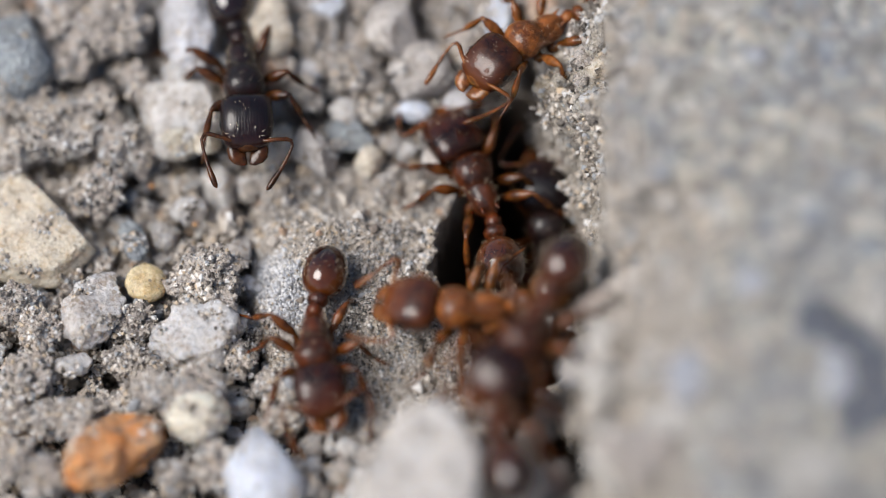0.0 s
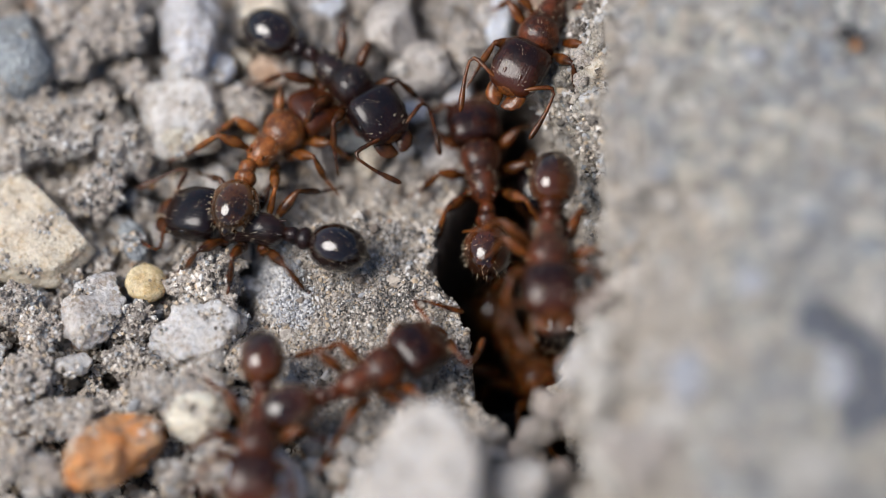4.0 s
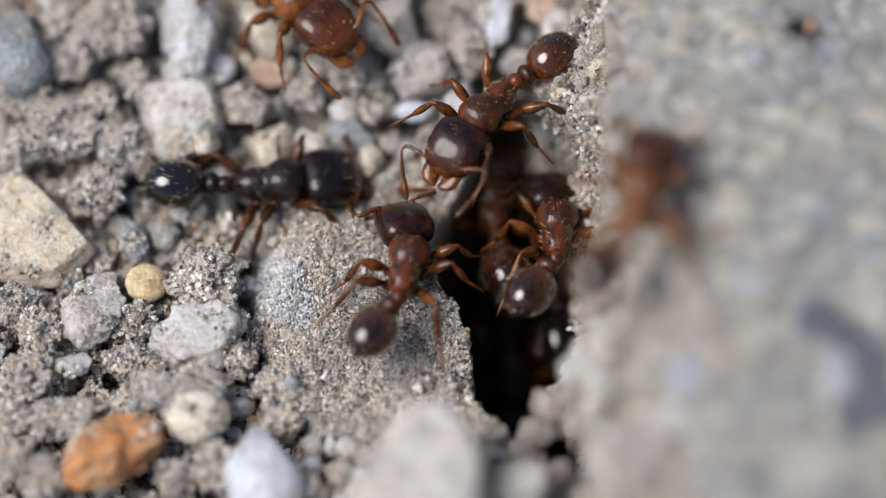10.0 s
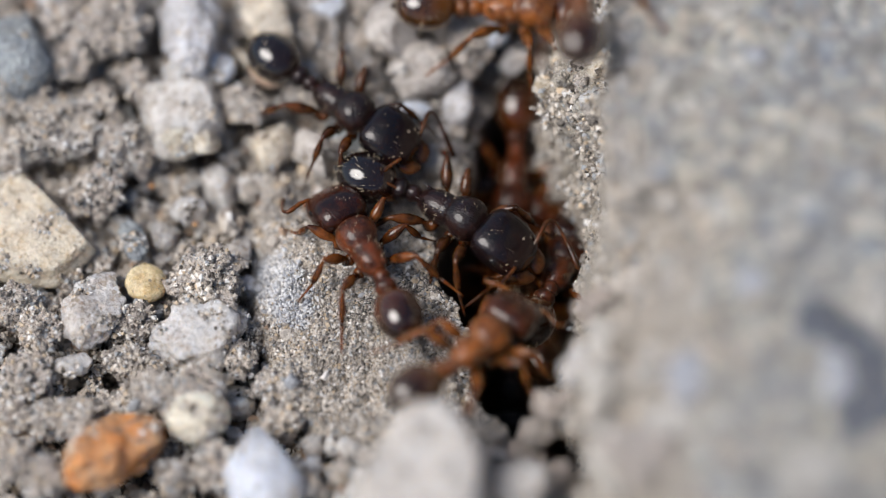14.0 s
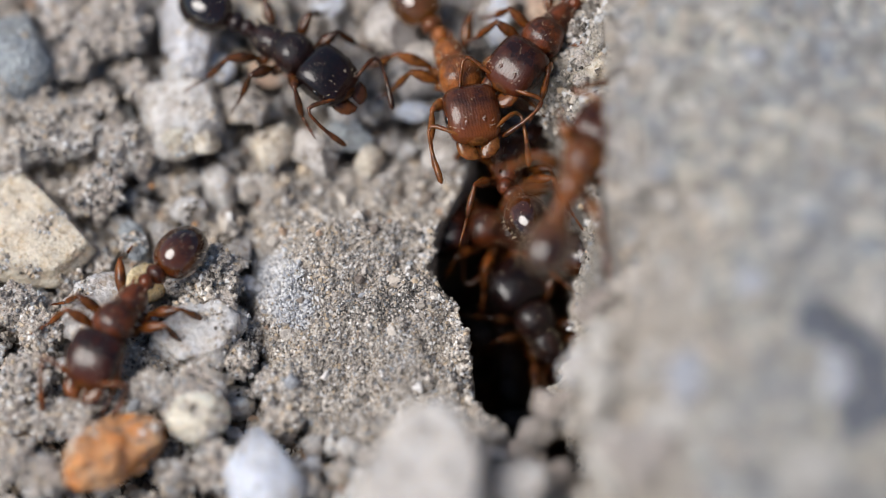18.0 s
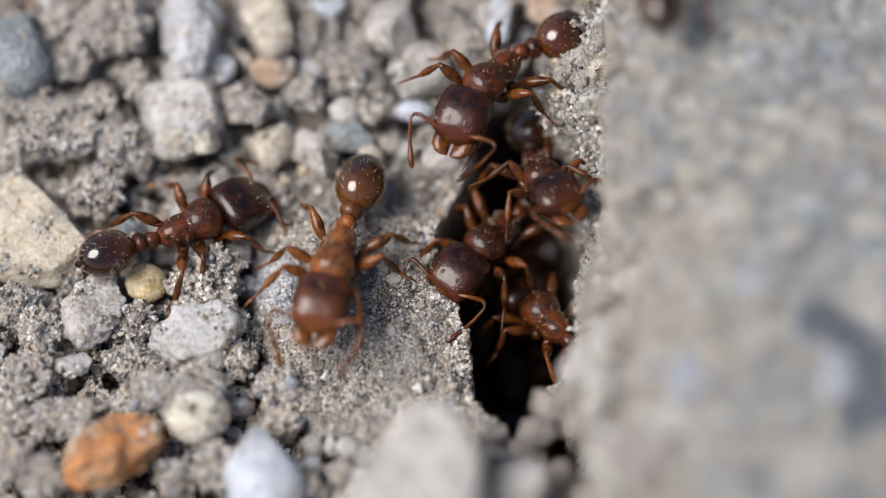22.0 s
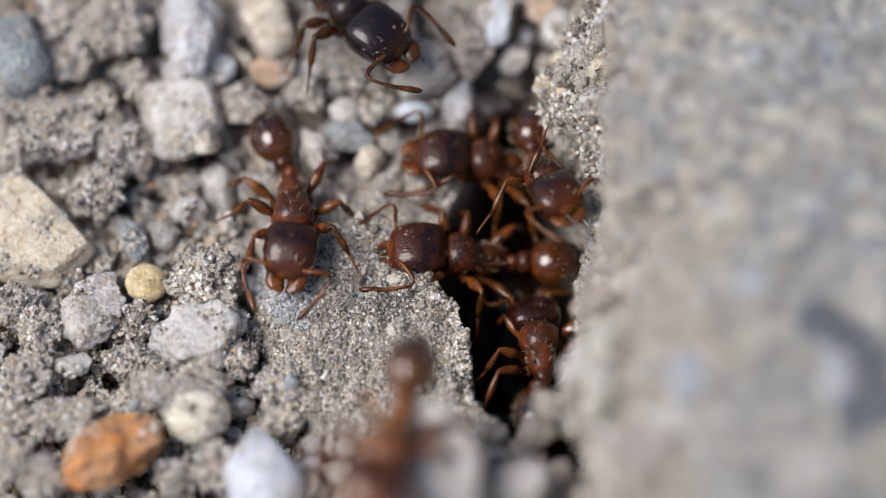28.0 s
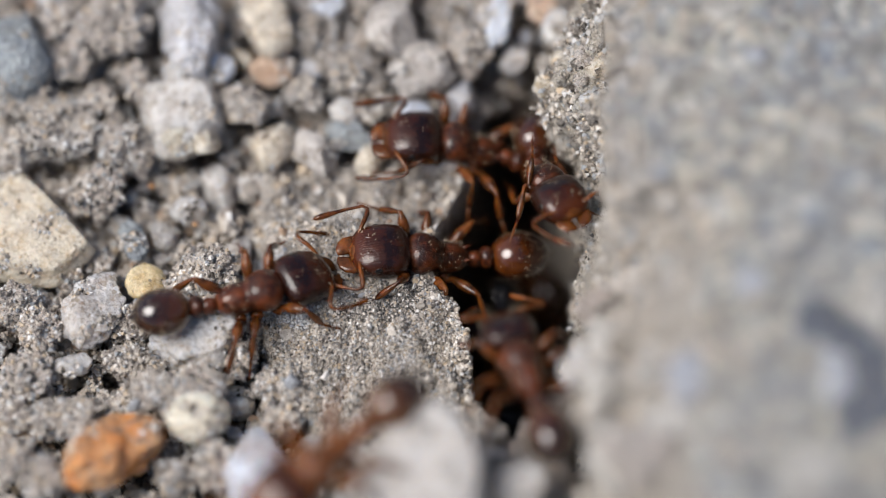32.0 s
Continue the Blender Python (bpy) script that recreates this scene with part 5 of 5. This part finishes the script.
    # dark ant that waits by the pebbles at the top
    crawl(colony(DARK, 1.0), at(0, 60, -400, 20, -480, -40, -580), at(10.5, 120, -120, 80, -200, 20, -300), at(11.5, 262, 40, 215, -40, 150, -130), at(12, 395, 125, 342, 42, 272, -50), at(12.5, 455, 188, 385, 112, 318, 20), at(13, 608, 182, 515, 130, 415, 48), at(13.5, 712, 190, 600, 138, 472, 84), at(14, 690, 240, 610, 190, 490, 108), at(14.5, 680, 205, 598, 168, 476, 112), at(16.5, 640, 195, 555, 150, 462, 112), at(17, 640, 197, 570, 145, 470, 110), at(17.5, 608, 172, 520, 125, 428, 86), at(18, 560, 128, 488, 80, 395, 30), at(18.5, 540, 88, 450, 52, 344, 28), at(19, 502, 35, 412, 75, 285, 115), at(19.5, 420, -20, 385, 75, 328, 178), at(20, 415, -60, 410, 30, 400, 142), at(20.5, 425, -260, 420, -170, 415, -50), at(21.5, 440, -520, 430, -430, 420, -310))
    # dark ant that peers in at the top late on
    crawl(colony(DARK, 1.05), at(0, 420, -430, 370, -500, 300, -590), at(25.5, 560, -150, 510, -220, 440, -310), at(27.5, 680, 62, 618, 5, 560, -90), at(28, 657, 50, 605, 0, 555, -100), at(28.5, 622, 25, 570, -45, 520, -140), at(29, 550, -20, 500, -95, 450, -190), at(30, 420, -160, 370, -240, 310, -340))
    # dark ant that comes out over the pad and leaves at the side
    crawl(colony(DARK, 1.02), at(0, 900, 560, 950, 600, 1000, 650, -4.3), at(1.5, 880, 480, 930, 520, 980, 580, -2.8), at(2.3, 800, 410, 865, 450, 950, 510, 0.0), at(3, 690, 372, 772, 412, 862, 462), at(3.5, 552, 372, 645, 405, 748, 452, 1.2), at(4.3, 260, 385, 355, 405, 470, 430), at(5, 40, 390, 140, 405, 260, 430), at(5.5, -260, 380, -160, 400, -30, 430), at(6.5, -560, 380, -460, 390, -330, 400))
    # ants that crowd inside the crack
    crawl(colony(DARK, 0.95), at(0, 962, 362, 970, 440, 980, 530, -0.4, 30), at(3.5, 962, 362, 970, 440, 980, 530, -0.4, 30), at(6, 965, 390, 975, 460, 985, 540, -0.8, 30), at(10, 975, 400, 985, 470, 990, 550, -1.2, 30), at(14, 1000, 420, 1000, 490, 1000, 570, -3.3, 30), at(18, 930, 555, 960, 600, 990, 660, -1.0, 20), at(21, 960, 560, 980, 610, 1000, 680, -3.8, 20))
    crawl(colony(AMBER, 1.0), at(0, 900, 470, 930, 540, 960, 630, -3.9), at(13, 900, 470, 930, 540, 960, 630, -3.9), at(16.5, 1015, 400, 965, 470, 915, 545, 1.5), at(17, 1035, 385, 975, 455, 918, 535, 1.6), at(17.5, 1070, 322, 990, 410, 930, 505, 1.8), at(18, 1072, 215, 1020, 310, 970, 440, 3.2), at(18.5, 1105, 145, 1045, 225, 1005, 335, 3.8), at(19, 1165, 148, 1065, 215, 1000, 345, 4.3), at(19.5, 1162, 120, 1090, 190, 1010, 290, 4.5), at(20, 1142, 30, 1112, 128, 1075, 262, 4.7), at(20.5, 1155, -50, 1132, 50, 1090, 165, 4.7), at(21, 1190, -150, 1180, -55, 1155, 45, 4.7), at(22, 1185, -190, 1180, -100, 1172, 5, 4.7), at(23, 1190, -420, 1185, -330, 1180, -210, 4.7))
    crawl(colony(BROWN, 0.95), at(0, 940, 470, 950, 540, 960, 620, -3.9), at(14.5, 930, 420, 940, 490, 950, 580, -3.3), at(16.5, 960, 252, 912, 315, 880, 400, 0.3), at(17, 960, 255, 905, 315, 885, 400, 0.3), at(18, 942, 232, 905, 295, 930, 385, 0.3), at(19, 962, 247, 912, 295, 940, 380, 0.3), at(20, 950, 310, 930, 330, 940, 400, -0.6), at(21.5, 950, 430, 940, 430, 950, 470, -3.9))
    crawl(colony(BROWN, 1.0), at(0, 990, -300, 1010, -390, 1030, -500), at(14.5, 985, -120, 1005, -210, 1030, -310), at(16.5, 950, 62, 998, -20, 1035, -120, 1.6), at(17, 948, 86, 1000, 10, 1040, -90, 1.6), at(18, 925, 112, 983, 45, 1045, -35, 1.6), at(19, 903, 100, 960, 30, 1020, -50, 1.6), at(20, 860, 172, 928, 112, 990, 35, 1.6), at(21, 836, 160, 915, 128, 988, 48, 1.6), at(21.5, 842, 188, 895, 130, 970, 50, 1.6), at(22, 838, 200, 882, 132, 972, 76, 1.6), at(22.5, 845, 225, 880, 155, 930, 70, 1.6), at(23, 868, 318, 870, 220, 915, 115, 1.6), at(23.5, 872, 340, 880, 245, 895, 130, 1.2), at(24, 876, 352, 888, 262, 905, 142, 1.2), at(24.5, 928, 410, 900, 325, 885, 222, 0.5), at(25, 958, 455, 912, 375, 856, 285, 0.45, -15), at(25.5, 975, 490, 940, 410, 890, 320, 0.0, -18), at(27, 980, 560, 960, 500, 940, 420, -4.3, -20))
    crawl(colony(BROWN, 0.98), at(0, 900, 330, 930, 390, 960, 470, -4.3), at(23.5, 880, 290, 920, 340, 960, 420, -2.9), at(24.5, 835, 235, 890, 275, 960, 330, 0.2), at(25, 815, 198, 885, 225, 960, 270, 0.4), at(25.5, 812, 220, 885, 245, 965, 280, 0.4), at(27.5, 822, 290, 895, 292, 975, 310, 0.00, 22), at(28, 820, 296, 895, 296, 975, 310, 0.25, 22), at(29, 832, 322, 900, 315, 975, 320, 0.30, 22), at(29.5, 845, 300, 905, 300, 980, 310, 0.40, 22), at(30, 850, 256, 912, 288, 985, 320, 0.40, 22), at(31, 800, 266, 880, 276, 960, 292, 0.40, 22), at(32, 762, 266, 842, 266, 930, 282, 0.45, 22))
    crawl(colony(BROWN, 0.92), at(0, 985, 520, 990, 590, 995, 660, -4.5), at(19, 980, 420, 975, 400, 980, 350, -3.5), at(20, 965, 350, 950, 265, 960, 170, 0.6, 38), at(21, 982, 372, 948, 295, 935, 200, 0.8, 38), at(22, 990, 378, 952, 300, 938, 205, 1.0, 38), at(25, 995, 388, 955, 305, 940, 210, 1.0, 38), at(28, 988, 375, 955, 300, 942, 210, 1.0, 38), at(30, 995, 385, 958, 305, 945, 212, 1.0, 38), at(32, 998, 388, 958, 308, 945, 215, 1.0, 38))
    crawl(colony(BROWN, 0.95), at(0, 980, 600, 1000, 660, 1010, 730, -4.1), at(19, 970, 560, 995, 610, 1010, 680, -2.9), at(20.5, 955, 545, 985, 600, 1010, 670, -0.8), at(22, 928, 530, 975, 580, 1010, 650, -0.6), at(24, 920, 530, 965, 590, 1000, 660, -0.5), at(25, 905, 550, 955, 600, 990, 670, -0.5), at(27.5, 915, 552, 955, 610, 985, 690, -0.5), at(28, 942, 562, 955, 635, 950, 720, -0.4), at(29, 930, 562, 940, 640, 930, 725, -0.2), at(30, 905, 620, 920, 690, 932, 780, 0.6), at(31, 930, 652, 935, 725, 940, 810, 1.2), at(32, 905, 590, 932, 672, 965, 760, 1.6))
    crawl(colony(AMBER, 1.0), at(0, 880, 1250, 880, 1350, 880, 1470, 1.5), at(10.5, 880, 1000, 880, 1100, 880, 1220, 1.6), at(11.5, 868, 790, 870, 880, 875, 980, 1.8), at(12, 845, 660, 850, 750, 862, 850, 2.0), at(12.5, 842, 610, 838, 680, 845, 765, 1.8), at(13, 865, 605, 842, 660, 825, 730, 1.6), at(14, 872, 575, 835, 620, 778, 668, 1.2), at(14.5, 905, 560, 860, 600, 815, 650, 0.6), at(15.5, 950, 620, 920, 590, 880, 550, -2.8, -20), at(17, 960, 660, 940, 620, 910, 570, -4.3, -20))
    crawl(colony(DARK, 0.9), at(0, 912, 720, 905, 660, 895, 590, -2.9, -35), at(12, 910, 718, 905, 658, 898, 590, -2.9, -35), at(20, 912, 716, 900, 656, 890, 590, -2.8, -35), at(28, 905, 722, 902, 660, 895, 590, -2.9, -35))
    crawl(colony(BROWN, 0.95), at(0, 860, 560, 900, 520, 950, 470, -3.5), at(16, 880, 560, 910, 520, 960, 470, -3.5), at(32, 870, 560, 905, 520, 955, 470, -3.5))
    for ant, rows in PLANS:
        key_ant(ant, rows)
    mite = build_mite()
    height = SLAB_TOP + 0.25
    walk(mite, [(t, Matrix.Translation(spot(u, v, height)) @ pose(0, 0, 0, 0, 0, turn)) for t, u, v, turn in ((0, 1650, -90, 200), (2, 1600, -40, 200), (3, 1510, 50, 160), (5.5, 1500, 68, 110), (9, 1495, 48, 130), (9.5, 1480, 45, 150), (10.3, 1350, 60, 200), (11, 1255, 200, 250), (11.5, 1400, 470, 300), (12.2, 1640, 620, 340), (32, 1700, 640, 340))])


motions()
